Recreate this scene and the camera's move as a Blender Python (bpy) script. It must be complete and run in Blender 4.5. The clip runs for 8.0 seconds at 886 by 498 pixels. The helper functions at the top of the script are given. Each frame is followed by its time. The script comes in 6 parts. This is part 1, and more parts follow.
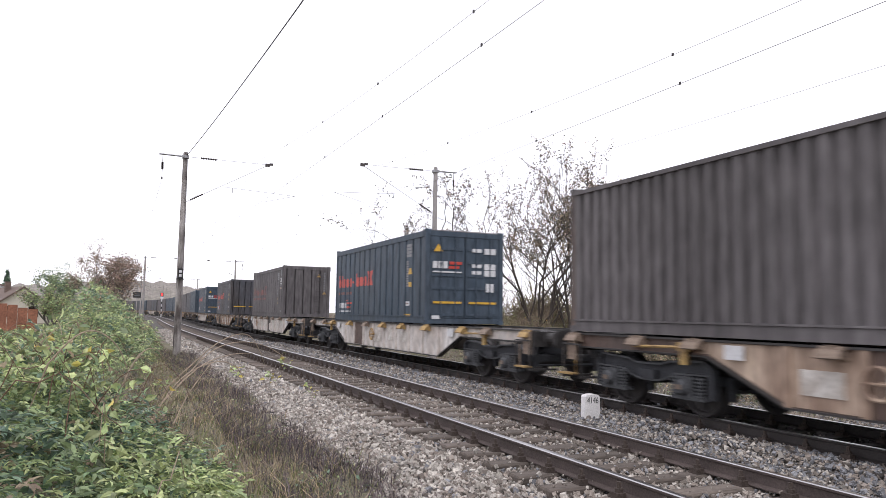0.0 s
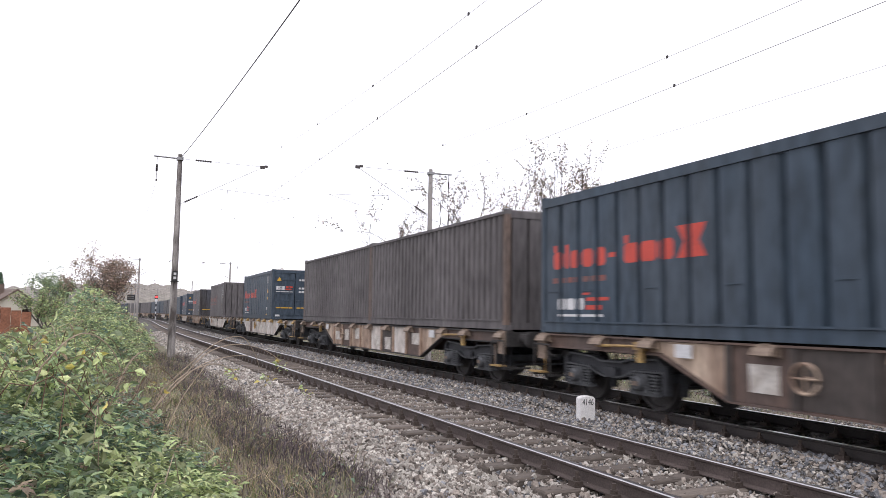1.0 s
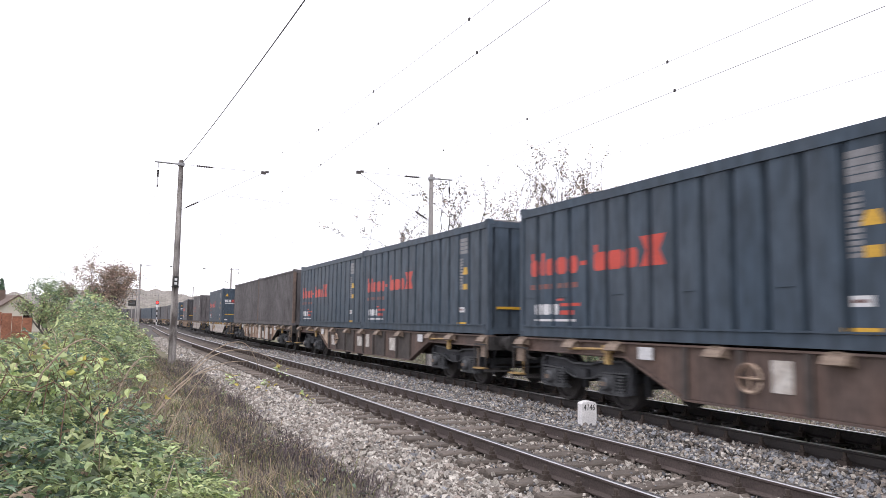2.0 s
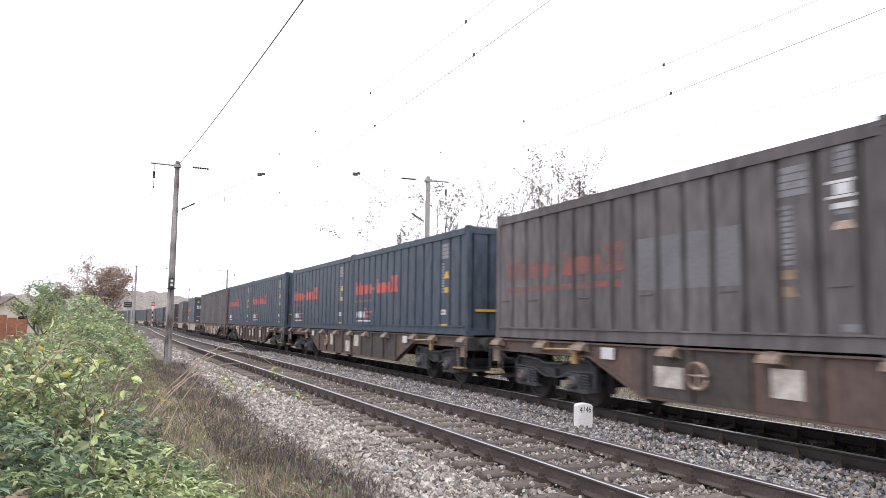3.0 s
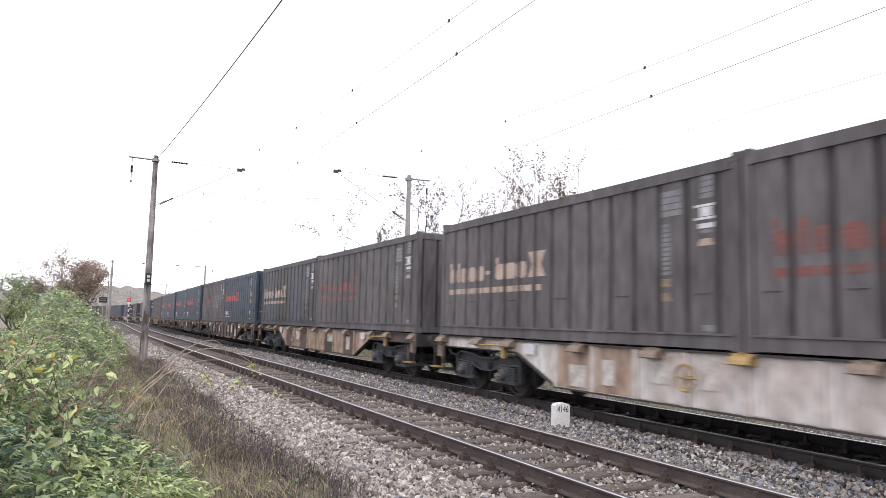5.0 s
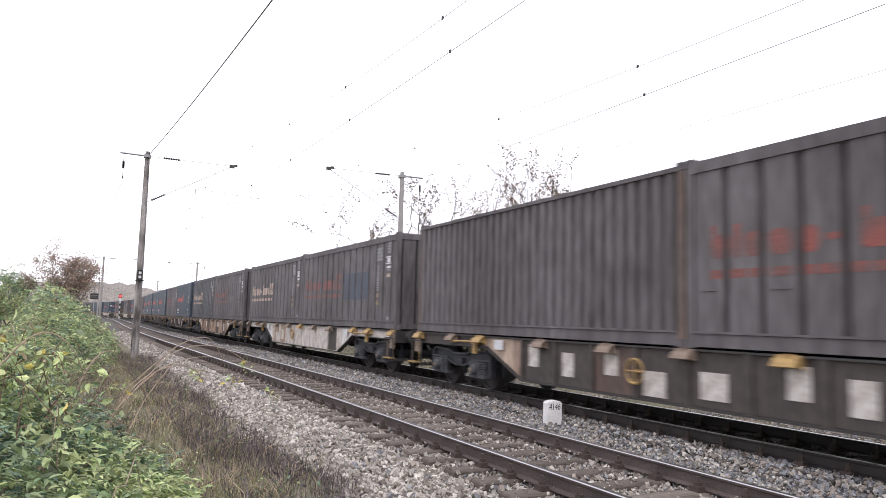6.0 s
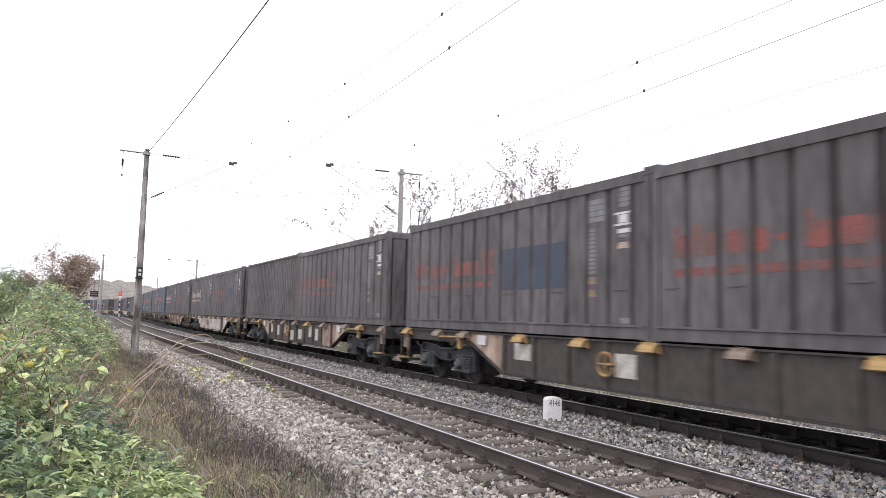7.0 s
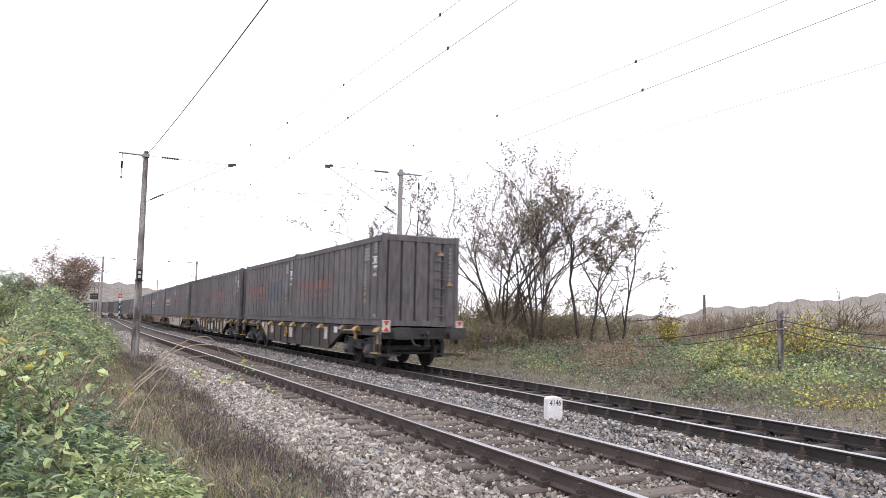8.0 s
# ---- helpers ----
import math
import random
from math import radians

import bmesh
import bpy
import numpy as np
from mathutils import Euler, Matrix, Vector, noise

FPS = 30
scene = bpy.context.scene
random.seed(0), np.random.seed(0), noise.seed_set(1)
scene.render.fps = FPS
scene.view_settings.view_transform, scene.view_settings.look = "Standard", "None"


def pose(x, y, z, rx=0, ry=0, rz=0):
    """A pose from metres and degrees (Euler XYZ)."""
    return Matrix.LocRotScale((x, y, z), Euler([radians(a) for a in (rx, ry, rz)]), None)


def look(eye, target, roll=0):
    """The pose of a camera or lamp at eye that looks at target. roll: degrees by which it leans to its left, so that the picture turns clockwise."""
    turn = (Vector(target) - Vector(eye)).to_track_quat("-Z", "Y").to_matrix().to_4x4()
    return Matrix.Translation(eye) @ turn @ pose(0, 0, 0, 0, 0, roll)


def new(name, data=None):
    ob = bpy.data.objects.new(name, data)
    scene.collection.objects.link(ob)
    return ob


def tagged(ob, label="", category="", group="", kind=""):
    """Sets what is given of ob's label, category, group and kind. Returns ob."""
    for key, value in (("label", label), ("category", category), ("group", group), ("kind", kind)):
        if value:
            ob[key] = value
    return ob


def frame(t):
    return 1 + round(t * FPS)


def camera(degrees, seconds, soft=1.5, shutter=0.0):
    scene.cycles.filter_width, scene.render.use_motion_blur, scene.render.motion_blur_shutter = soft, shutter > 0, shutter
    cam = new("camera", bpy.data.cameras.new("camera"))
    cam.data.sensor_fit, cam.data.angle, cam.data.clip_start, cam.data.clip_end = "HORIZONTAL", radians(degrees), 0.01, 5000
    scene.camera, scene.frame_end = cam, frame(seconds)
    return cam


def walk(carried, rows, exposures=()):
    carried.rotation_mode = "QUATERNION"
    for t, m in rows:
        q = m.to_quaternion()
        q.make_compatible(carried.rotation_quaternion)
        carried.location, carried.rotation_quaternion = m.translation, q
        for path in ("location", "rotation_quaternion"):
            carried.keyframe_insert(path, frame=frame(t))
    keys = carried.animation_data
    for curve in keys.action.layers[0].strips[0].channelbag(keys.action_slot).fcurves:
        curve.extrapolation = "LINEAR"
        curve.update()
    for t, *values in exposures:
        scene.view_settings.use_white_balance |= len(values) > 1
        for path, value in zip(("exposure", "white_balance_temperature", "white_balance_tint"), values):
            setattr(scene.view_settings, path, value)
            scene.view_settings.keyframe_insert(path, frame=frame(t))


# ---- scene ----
cam = camera(63.07, 8.0, 0.8, 0.2)

# the operator stands beside the line and turns on the spot; rows of seconds, yaw, pitch, roll
EYE = (0.0, 0.0, 1.508)
TURNS = [
    (0.0, -23.64, 5.13, -0.88), (0.5, -23.85, 5.29, -0.86), (1.0, -24.02, 5.30, -0.80), (1.5, -23.93, 5.55, -0.74),
    (3.0, -24.23, 5.87, -0.79), (3.5, -24.76, 5.97, -0.92), (4.0, -25.11, 5.82, -1.03), (5.5, -26.22, 5.79, -1.50),
    (6.0, -26.46, 5.62, -1.52), (6.5, -26.60, 5.42, -1.49), (7.0, -26.47, 5.36, -1.39), (7.5, -26.41, 5.38, -1.19),
    (8.0, -26.46, 5.39, -1.04)]
walk(cam, [(t, pose(*EYE, 90 + pitch, roll, yaw)) for t, yaw, pitch, roll in TURNS],
     exposures=[(0.0, -0.05), (1.5, 0.1), (3.0, 0.3), (4.0, 0.3), (5.5, 0.14), (7.0, 0.22), (8.0, 0.1)])

# ---- sky and light ----
world = bpy.data.worlds.new("overcast_sky")
scene.world = world
world.use_nodes = True
wn, wl = world.node_tree.nodes, world.node_tree.links
wn.clear()
w_out = wn.new("ShaderNodeOutputWorld")
w_sky = wn.new("ShaderNodeTexSky")
w_sky.sky_type, w_sky.sun_disc = "NISHITA", False
w_sky.sun_elevation, w_sky.sun_rotation = radians(38), radians(200)
w_bg = wn.new("ShaderNodeBackground")
w_bg.inputs["Strength"].default_value = 0.05
w_cloud = wn.new("ShaderNodeBackground")
w_cloud.inputs["Color"].default_value = (0.995, 0.97, 1.075, 1)
w_cloud.inputs["Strength"].default_value = 1.2
w_add = wn.new("ShaderNodeAddShader")
w_hsv = wn.new("ShaderNodeHueSaturation")
w_hsv.inputs["Saturation"].default_value = 0.25
wl.new(w_sky.outputs[0], w_hsv.inputs["Color"])
wl.new(w_hsv.outputs[0], w_bg.inputs["Color"])
wl.new(w_bg.outputs[0], w_add.inputs[0])
wl.new(w_cloud.outputs[0], w_add.inputs[1])
wl.new(w_add.outputs[0], w_out.inputs["Surface"])

sun = new("sun", bpy.data.lights.new("sun", "SUN"))
sun.data.energy, sun.data.angle, sun.data.color = 0.9, radians(30), (1.0, 0.965, 0.97)
sun.matrix_world = look((-9, -9, 30), (0, 5, 0))


# ---- materials ----
def material(name, color, rough=0.8, metal=0.0, vary=0.25, scale=3.0, fine=40.0, bump=0.2, stretch=(1, 1, 1),
             second=None, amount=0.5, island=0.0, spread=0.0, translucent=0.0, hue=0.008, spec=0.5):
    """A surface with stains at one scale, grain at another, and relief; second is the stain's colour."""
    m = bpy.data.materials.new(name)
    m.use_nodes = True
    n, l = m.node_tree.nodes, m.node_tree.links
    b = n["Principled BSDF"]
    b.inputs["Roughness"].default_value, b.inputs["Metallic"].default_value = rough, metal
    b.inputs["Specular IOR Level"].default_value = spec
    tc = n.new("ShaderNodeTexCoord")
    mp = n.new("ShaderNodeMapping")
    mp.inputs["Scale"].default_value = stretch
    l.new(tc.outputs["Object"], mp.inputs["Vector"])
    big, small = n.new("ShaderNodeTexNoise"), n.new("ShaderNodeTexNoise")
    big.inputs["Scale"].default_value, big.inputs["Detail"].default_value = scale, 6
    small.inputs["Scale"].default_value, small.inputs["Detail"].default_value = fine, 4
    l.new(mp.outputs[0], big.inputs["Vector"])
    l.new(mp.outputs[0], small.inputs["Vector"])
    ramp = n.new("ShaderNodeValToRGB")
    ramp.color_ramp.elements[0].position, ramp.color_ramp.elements[1].position = 0.5 - 0.28 * amount, 0.5 + 0.32 * amount
    c2 = second or [c * (1 - vary) for c in color]
    ramp.color_ramp.elements[0].color = (*c2, 1)
    ramp.color_ramp.elements[1].color = (*color, 1)
    l.new(big.outputs["Fac"], ramp.inputs[0])
    hsv = n.new("ShaderNodeHueSaturation")
    val = n.new("ShaderNodeMapRange")
    val.inputs["From Min"].default_value, val.inputs["From Max"].default_value = 0.3, 0.7
    val.inputs["To Min"].default_value, val.inputs["To Max"].default_value = 1 - vary, 1 + vary
    l.new(small.outputs["Fac"], val.inputs["Value"])
    last = val.outputs[0]
    if island or spread:
        rnd = n.new("ShaderNodeNewGeometry").outputs["Random Per Island"] if island else n.new("ShaderNodeObjectInfo").outputs["Random"]
        k = island or spread
        mr = n.new("ShaderNodeMapRange")
        mr.inputs["To Min"].default_value, mr.inputs["To Max"].default_value = 1 - k, 1 + k
        l.new(rnd, mr.inputs["Value"])
        mul = n.new("ShaderNodeMath")
        mul.operation = "MULTIPLY"
        l.new(last, mul.inputs[0])
        l.new(mr.outputs[0], mul.inputs[1])
        last = mul.outputs[0]
        hu = n.new("ShaderNodeMapRange")
        hu.inputs["To Min"].default_value, hu.inputs["To Max"].default_value = 0.5 - hue * k, 0.5 + hue * k
        sc = n.new("ShaderNodeMath")
        sc.operation = "MULTIPLY"
        sc.inputs[1].default_value = 7.31
        fr = n.new("ShaderNodeMath")
        fr.operation = "FRACT"
        l.new(rnd, sc.inputs[0])
        l.new(sc.outputs[0], fr.inputs[0])
        l.new(fr.outputs[0], hu.inputs["Value"])
        l.new(hu.outputs[0], hsv.inputs["Hue"])
    l.new(last, hsv.inputs["Value"])
    l.new(ramp.outputs[0], hsv.inputs["Color"])
    l.new(hsv.outputs[0], b.inputs["Base Color"])
    if bump:
        bp = n.new("ShaderNodeBump")
        bp.inputs["Strength"].default_value, bp.inputs["Distance"].default_value = bump, 0.02
        l.new(small.outputs["Fac"], bp.inputs["Height"])
        l.new(bp.outputs[0], b.inputs["Normal"])
    if translucent:
        tr = n.new("ShaderNodeBsdfTranslucent")
        l.new(hsv.outputs[0], tr.inputs["Color"])
        mx = n.new("ShaderNodeMixShader")
        mx.inputs[0].default_value = translucent
        l.new(b.outputs[0], mx.inputs[1])
        l.new(tr.outputs[0], mx.inputs[2])
        l.new(mx.outputs[0], n["Material Output"].inputs["Surface"])
    return m


M = {
    "earth": material("earth", (0.19, 0.155, 0.115), 0.95, vary=0.35, scale=0.6, fine=18, bump=0.6, second=(0.13, 0.13, 0.07)),
    # bed colour kept dark to paint the shadows in gaps between loose stones
    "ballast": material("ballast_bed", (0.10, 0.09, 0.08), 0.95, vary=0.4, scale=1.2, fine=30, bump=0.9, second=(0.06, 0.053, 0.047)),
    "stone_pale": material("pale_ballast_stone", (0.46, 0.425, 0.38), 0.9, vary=0.2, scale=8, fine=60, bump=0.25, island=0.4),
    "stone_brown": material("rust_dusted_ballast_stone", (0.27, 0.232, 0.20), 0.9, vary=0.25, scale=8, fine=60, bump=0.25, island=0.45),
    "stone_grey": material("grey_ballast_stone", (0.232, 0.235, 0.248), 0.9, vary=0.25, scale=8, fine=60, bump=0.25, island=0.5),
    "rail_side": material("rusty_rail_steel", (0.100, 0.077, 0.070), 0.75, 0.2, vary=0.25, scale=2, fine=50, bump=0.15),
    # far rails: oily steel with the train's shadow painted into the colour
    "rail_oily_shaded": material("oil_and_shade_dark_rail_steel", (0.045, 0.038, 0.036), 0.7, 0.2, vary=0.25, scale=2, fine=50, bump=0.15),
    "rail_head": material("polished_rail_head", (0.55, 0.54, 0.54), 0.28, 1.0, vary=0.1, scale=4, fine=60, bump=0.03),
    "sleeper": material("weathered_sleeper_timber", (0.155, 0.128, 0.108), 0.9, vary=0.3, scale=3, fine=30, bump=0.5, stretch=(0.3, 3, 1), spread=0.3),
    # far sleepers: oily timber, darkened further to paint the shade under the train
    "sleeper_oily_shaded": material("oil_and_shade_dark_sleeper_timber", (0.060, 0.052, 0.047), 0.85, vary=0.3, scale=3, fine=30, bump=0.5, stretch=(0.3, 3, 1), spread=0.3),
    "clip": material("rusty_rail_fastening", (0.085, 0.065, 0.055), 0.8, 0.3, vary=0.3, scale=9, fine=80, bump=0.3),
    "blue": material("dark_blue_container_paint", (0.049, 0.070, 0.096), 0.5, 0.0, spec=0.16, vary=0.3, scale=0.9, fine=7, bump=0.35, stretch=(1, 1, 0.3), second=(0.058, 0.074, 0.094)),
    "slate": material("faded_slate_container_paint", (0.078, 0.084, 0.102), 0.5, 0.0, spec=0.2, vary=0.3, scale=0.9, fine=9, bump=0.25, stretch=(1, 1, 0.25), second=(0.055, 0.05, 0.05)),
    "brown": material("dirt_brown_container_paint", (0.136, 0.126, 0.129), 0.6, 0.0, spec=0.15, vary=0.3, scale=0.8, fine=9, bump=0.25, stretch=(1, 1, 0.22), second=(0.101, 0.093, 0.095)),
    "roof_dust": material("dusty_container_roof", (0.17, 0.155, 0.15), 0.75, vary=0.3, scale=1.5, fine=12, bump=0.1, second=(0.09, 0.08, 0.078), amount=0.8),
    "patch": material("repainted_blue_patch", (0.03, 0.045, 0.075), 0.5, vary=0.25, scale=2, fine=20, bump=0.05),
    "grey_patch": material("repainted_grey_patch", (0.145, 0.145, 0.152), 0.6, vary=0.15, scale=2, fine=20, bump=0.05),
    "red": material("red_marking_paint", (0.52, 0.05, 0.03), 0.5, vary=0.15, scale=3, fine=25, bump=0.02),
    "red_faded": material("faded_red_marking_paint", (0.22, 0.062, 0.05), 0.6, vary=0.3, scale=3, fine=25, bump=0.02, second=(0.12, 0.065, 0.06)),
    "cream": material("cream_marking_paint", (0.46, 0.36, 0.30), 0.6, vary=0.25, scale=3, fine=25, bump=0.02, second=(0.38, 0.28, 0.22)),
    "white": material("white_marking_paint", (0.62, 0.62, 0.63), 0.5, vary=0.15, scale=4, fine=25, bump=0.02),
    "dull_white": material("dulled_white_marking_paint", (0.20, 0.20, 0.21), 0.5, vary=0.25, scale=4, fine=25, bump=0.02),
    "yellow": material("yellow_marking_paint", (0.62, 0.36, 0.035), 0.5, vary=0.2, scale=4, fine=25, bump=0.02),
    "wagon_white": material("dirty_pale_wagon_paint", (0.66, 0.64, 0.62), 0.6, vary=0.3, scale=1.6, fine=9, bump=0.1, stretch=(1, 1, 0.4), second=(0.40, 0.33, 0.28), amount=0.7),
    "post_rust": material("rust_streaked_corner_post_paint", (0.17, 0.115, 0.088), 0.75, vary=0.35, scale=1.5, fine=14, bump=0.2, stretch=(1, 1, 0.3), second=(0.085, 0.07, 0.066)),
    "wagon_rust": material("rust_brown_wagon_paint", (0.125, 0.078, 0.06), 0.75, vary=0.35, scale=1.4, fine=12, bump=0.2, stretch=(1, 1, 0.4), second=(0.085, 0.065, 0.058), amount=0.8),
    "wagon_tan": material("rust_stained_tan_wagon_paint", (0.47, 0.365, 0.28), 0.7, vary=0.3, scale=1.3, fine=10, bump=0.15, stretch=(1, 1, 0.4), second=(0.19, 0.115, 0.08), amount=0.5),
    "wagon_umber": material("soot_brown_wagon_paint", (0.075, 0.06, 0.053), 0.75, vary=0.35, scale=1.4, fine=12, bump=0.2, stretch=(1, 1, 0.4), second=(0.05, 0.043, 0.04), amount=0.8),
    "wagon_dark": material("soot_dark_wagon_steel", (0.05, 0.046, 0.045), 0.7, 0.1, vary=0.3, scale=2, fine=20, bump=0.2),
    "bogie": material("grimy_bogie_steel", (0.038, 0.040, 0.046), 0.75, 0.1, vary=0.35, scale=5, fine=40, bump=0.3),
    "axle": material("grey_axle_box_steel", (0.075, 0.078, 0.084), 0.65, 0.2, vary=0.35, scale=6, fine=40, bump=0.3),
    "wheel": material("wheel_steel", (0.055, 0.05, 0.05), 0.6, 0.5, vary=0.25, scale=6, fine=40, bump=0.1),
    "timber": material("weathered_pole_timber", (0.36, 0.335, 0.32), 0.9, vary=0.4, scale=1.6, fine=40, bump=0.7, stretch=(3, 3, 0.6), second=(0.075, 0.064, 0.06), amount=0.4),
    "concrete": material("grey_pole_concrete", (0.34, 0.32, 0.31), 0.9, vary=0.25, scale=2, fine=30, bump=0.4, stretch=(1, 1, 0.4)),
    "steel": material("galvanised_steel", (0.30, 0.30, 0.31), 0.5, 0.7, vary=0.15, scale=5, fine=50, bump=0.1),
    "insulator": material("dark_brown_insulator_porcelain", (0.03, 0.02, 0.018), 0.25, vary=0.1, bump=0),
    "cable": material("dark_overhead_cable", (0.045, 0.04, 0.04), 0.6, 0.3, vary=0.1, bump=0),
    "milestone": material("whitewashed_stone", (0.78, 0.76, 0.75), 0.85, vary=0.12, scale=5, fine=40, bump=0.4),
    "ink": material("black_numeral_paint", (0.02, 0.02, 0.02), 0.7, vary=0.1, bump=0),
}


# ---- building helpers ----
def mesh_of(name, verts, faces, mats, index=None, smooth=False):
    me = bpy.data.meshes.new(name)
    me.from_pydata([tuple(v) for v in verts], [], faces)
    for m in (mats if isinstance(mats, (list, tuple)) else [mats]):
        me.materials.append(M[m] if isinstance(m, str) else m)
    if index is not None:
        me.polygons.foreach_set("material_index", index)
    if smooth:
        me.polygons.foreach_set("use_smooth", [True] * len(me.polygons))
    me.update()
    return me


def bulk(name, verts, tris, mats, index=None, smooth=False):
    """A large mesh from numpy arrays of vertices and equal-sided faces."""
    me = bpy.data.meshes.new(name)
    k = tris.shape[1]
    me.vertices.add(len(verts))
    me.vertices.foreach_set("co", np.asarray(verts, np.float32).ravel())
    me.loops.add(tris.size)
    me.loops.foreach_set("vertex_index", tris.astype(np.int32).ravel())
    me.polygons.add(len(tris))
    me.polygons.foreach_set("loop_start", np.arange(0, tris.size, k, dtype=np.int32))
    me.polygons.foreach_set("loop_total", np.full(len(tris), k, dtype=np.int32))
    for m in mats:
        me.materials.append(M[m] if isinstance(m, str) else m)
    if index is not None:
        me.polygons.foreach_set("material_index", np.asarray(index, np.int32))
    me.polygons.foreach_set("use_smooth", np.full(len(tris), smooth))
    me.update(calc_edges=True)
    return me


def part(name, me, parent=None, label="", at=None):
    ob = new(name, me)
    if parent is not None:
        ob.parent = parent
    if at is not None:
        ob.matrix_basis = at
    if label:
        ob["label"] = label
    return ob


class Shape:
    """Collects boxes, tubes and prisms into one mesh."""

    def __init__(self):
        self.v, self.f, self.mi = [], [], []

    def add(self, verts, faces, mi=0):
        o = len(self.v)
        self.v += [tuple(v) for v in verts]
        self.f += [[i + o for i in f] for f in faces]
        self.mi += [mi] * len(faces)
        return self

    def box(self, x0, x1, y0, y1, z0, z1, mi=0, c=0.0):
        """A box whose upright edges are cut by c."""
        if c:
            ring = [(x0 + c, y0), (x1 - c, y0), (x1, y0 + c), (x1, y1 - c), (x1 - c, y1), (x0 + c, y1), (x0, y1 - c), (x0, y0 + c)]
        else:
            ring = [(x0, y0), (x1, y0), (x1, y1), (x0, y1)]
        k = len(ring)
        vs = [(x, y, z0) for x, y in ring] + [(x, y, z1) for x, y in ring]
        fs = [[i, (i + 1) % k, k + (i + 1) % k, k + i] for i in range(k)] + [list(range(k))[::-1], list(range(k, 2 * k))]
        return self.add(vs, fs, mi)

    def tube(self, pts, r, seg=8, mi=0, r2=None):
        """A tube through pts, tapering from r to r2."""
        pts = [Vector(q) for q in pts]
        n, vs, fs = len(pts), [], []
        r2 = r if r2 is None else r2
        for i, q in enumerate(pts):
            d = (pts[min(i + 1, n - 1)] - pts[max(i - 1, 0)]).normalized()
            a = d.orthogonal().normalized() if abs(d.z) > 0.95 else d.cross(Vector((0, 0, 1))).normalized()
            b = d.cross(a)
            rr = r + (r2 - r) * i / max(n - 1, 1)
            vs += [q + (a * math.cos(u) + b * math.sin(u)) * rr for u in [2 * math.pi * j / seg for j in range(seg)]]
        for i in range(n - 1):
            fs += [[i * seg + j, i * seg + (j + 1) % seg, (i + 1) * seg + (j + 1) % seg, (i + 1) * seg + j] for j in range(seg)]
        fs += [list(range(seg))[::-1], list(range((n - 1) * seg, n * seg))]
        return self.add(vs, fs, mi)

    def prism(self, poly, axis, a, b, mi=0):
        """poly of two coordinates, pushed along axis ('x', 'y' or 'z') from a to b."""
        def put(q, w):
            return {"x": (w, q[0], q[1]), "y": (q[0], w, q[1]), "z": (q[0], q[1], w)}[axis]
        k = len(poly)
        vs = [put(q, a) for q in poly] + [put(q, b) for q in poly]
        fs = [[i, (i + 1) % k, k + (i + 1) % k, k + i] for i in range(k)] + [list(range(k))[::-1], list(range(k, 2 * k))]
        return self.add(vs, fs, mi)

    def lathe(self, prof, origin, axis="x", seg=20, mi=0):
        """prof of (along, radius) turned round an axis through origin."""
        vs, fs = [], []
        ox, oy, oz = origin
        for a, r in prof:
            for j in range(seg):
                u = 2 * math.pi * j / seg
                c, s = r * math.cos(u), r * math.sin(u)
                vs.append({"x": (ox + a, oy + c, oz + s), "y": (ox + c, oy + a, oz + s), "z": (ox + c, oy + s, oz + a)}[axis])
        for i in range(len(prof) - 1):
            fs += [[i * seg + j, i * seg + (j + 1) % seg, (i + 1) * seg + (j + 1) % seg, (i + 1) * seg + j] for j in range(seg)]
        fs += [list(range(seg))[::-1], list(range((len(prof) - 1) * seg, len(prof) * seg))]
        return self.add(vs, fs, mi)

    def mesh(self, name, mats, smooth=False):
        me = mesh_of(name, self.v, self.f, mats, self.mi, smooth)
        bm = bmesh.new()
        bm.from_mesh(me)
        bmesh.ops.recalc_face_normals(bm, faces=bm.faces)
        bm.to_mesh(me)
        bm.free()
        return me


# ---- the line: nearly straight past the camera, then bending left ----
NEAR, SPACING = 5.175, 3.846
_s = np.arange(-120, 620, 0.5)
_k = np.interp(_s, [0, 25, 50, 100, 200], [0.00053, 0.0004, -0.0008, -0.0002, 0.0025])
_k = np.where(_s < 0, 0.0, _k)
_th = np.cumsum(_k) * 0.5
_px, _py = -np.cumsum(np.sin(_th)) * 0.5, np.cumsum(np.cos(_th)) * 0.5
_i0 = int(np.argmin(abs(_s)))
_px, _py = _px - _px[_i0], _py - _py[_i0]


def heading(s):
    return float(np.interp(s, _s, _th))


def line(s, lat=0.0, z=0.0):
    """The point s metres along the near track, lat metres to its right."""
    h = heading(s)
    return Vector((NEAR + float(np.interp(s, _s, _px)) + lat * math.cos(h), float(np.interp(s, _s, _py)) + lat * math.sin(h), z))


def line_pose(s, lat=0.0, z=0.0, turn=0.0):
    p = line(s, lat, z)
    return pose(p.x, p.y, p.z, 0, 0, math.degrees(heading(s)) + turn)


def lateral(x, y):
    """Metres to the right of the near track's axis (arrays)."""
    return x - NEAR - np.interp(y, _py, _px)


# ---- ground, ballast and tracks ----
def ground_height(x, y):
    """Level verge, shallow ditch beyond the ballast, a slight rise on the far side."""
    lat = lateral(x, y)
    z = np.interp(lat, [-60, -12, -6, -3.4, -2.5, -1.9, 6.4, 7.3, 9.0, 11.0, 14, 24, 60, 400],
                  [-0.3, -0.1, -0.16, -0.34, -0.45, -0.48, -0.48, -0.45, -0.38, -0.16, 0.12, 0.22, -0.5, -2.0])
    z = z + 0.05 * np.sin(x * 1.7 + 0.6 * y) * np.cos(y * 1.1) + 0.03 * np.sin(3.1 * x - 2.3 * y)
    return z


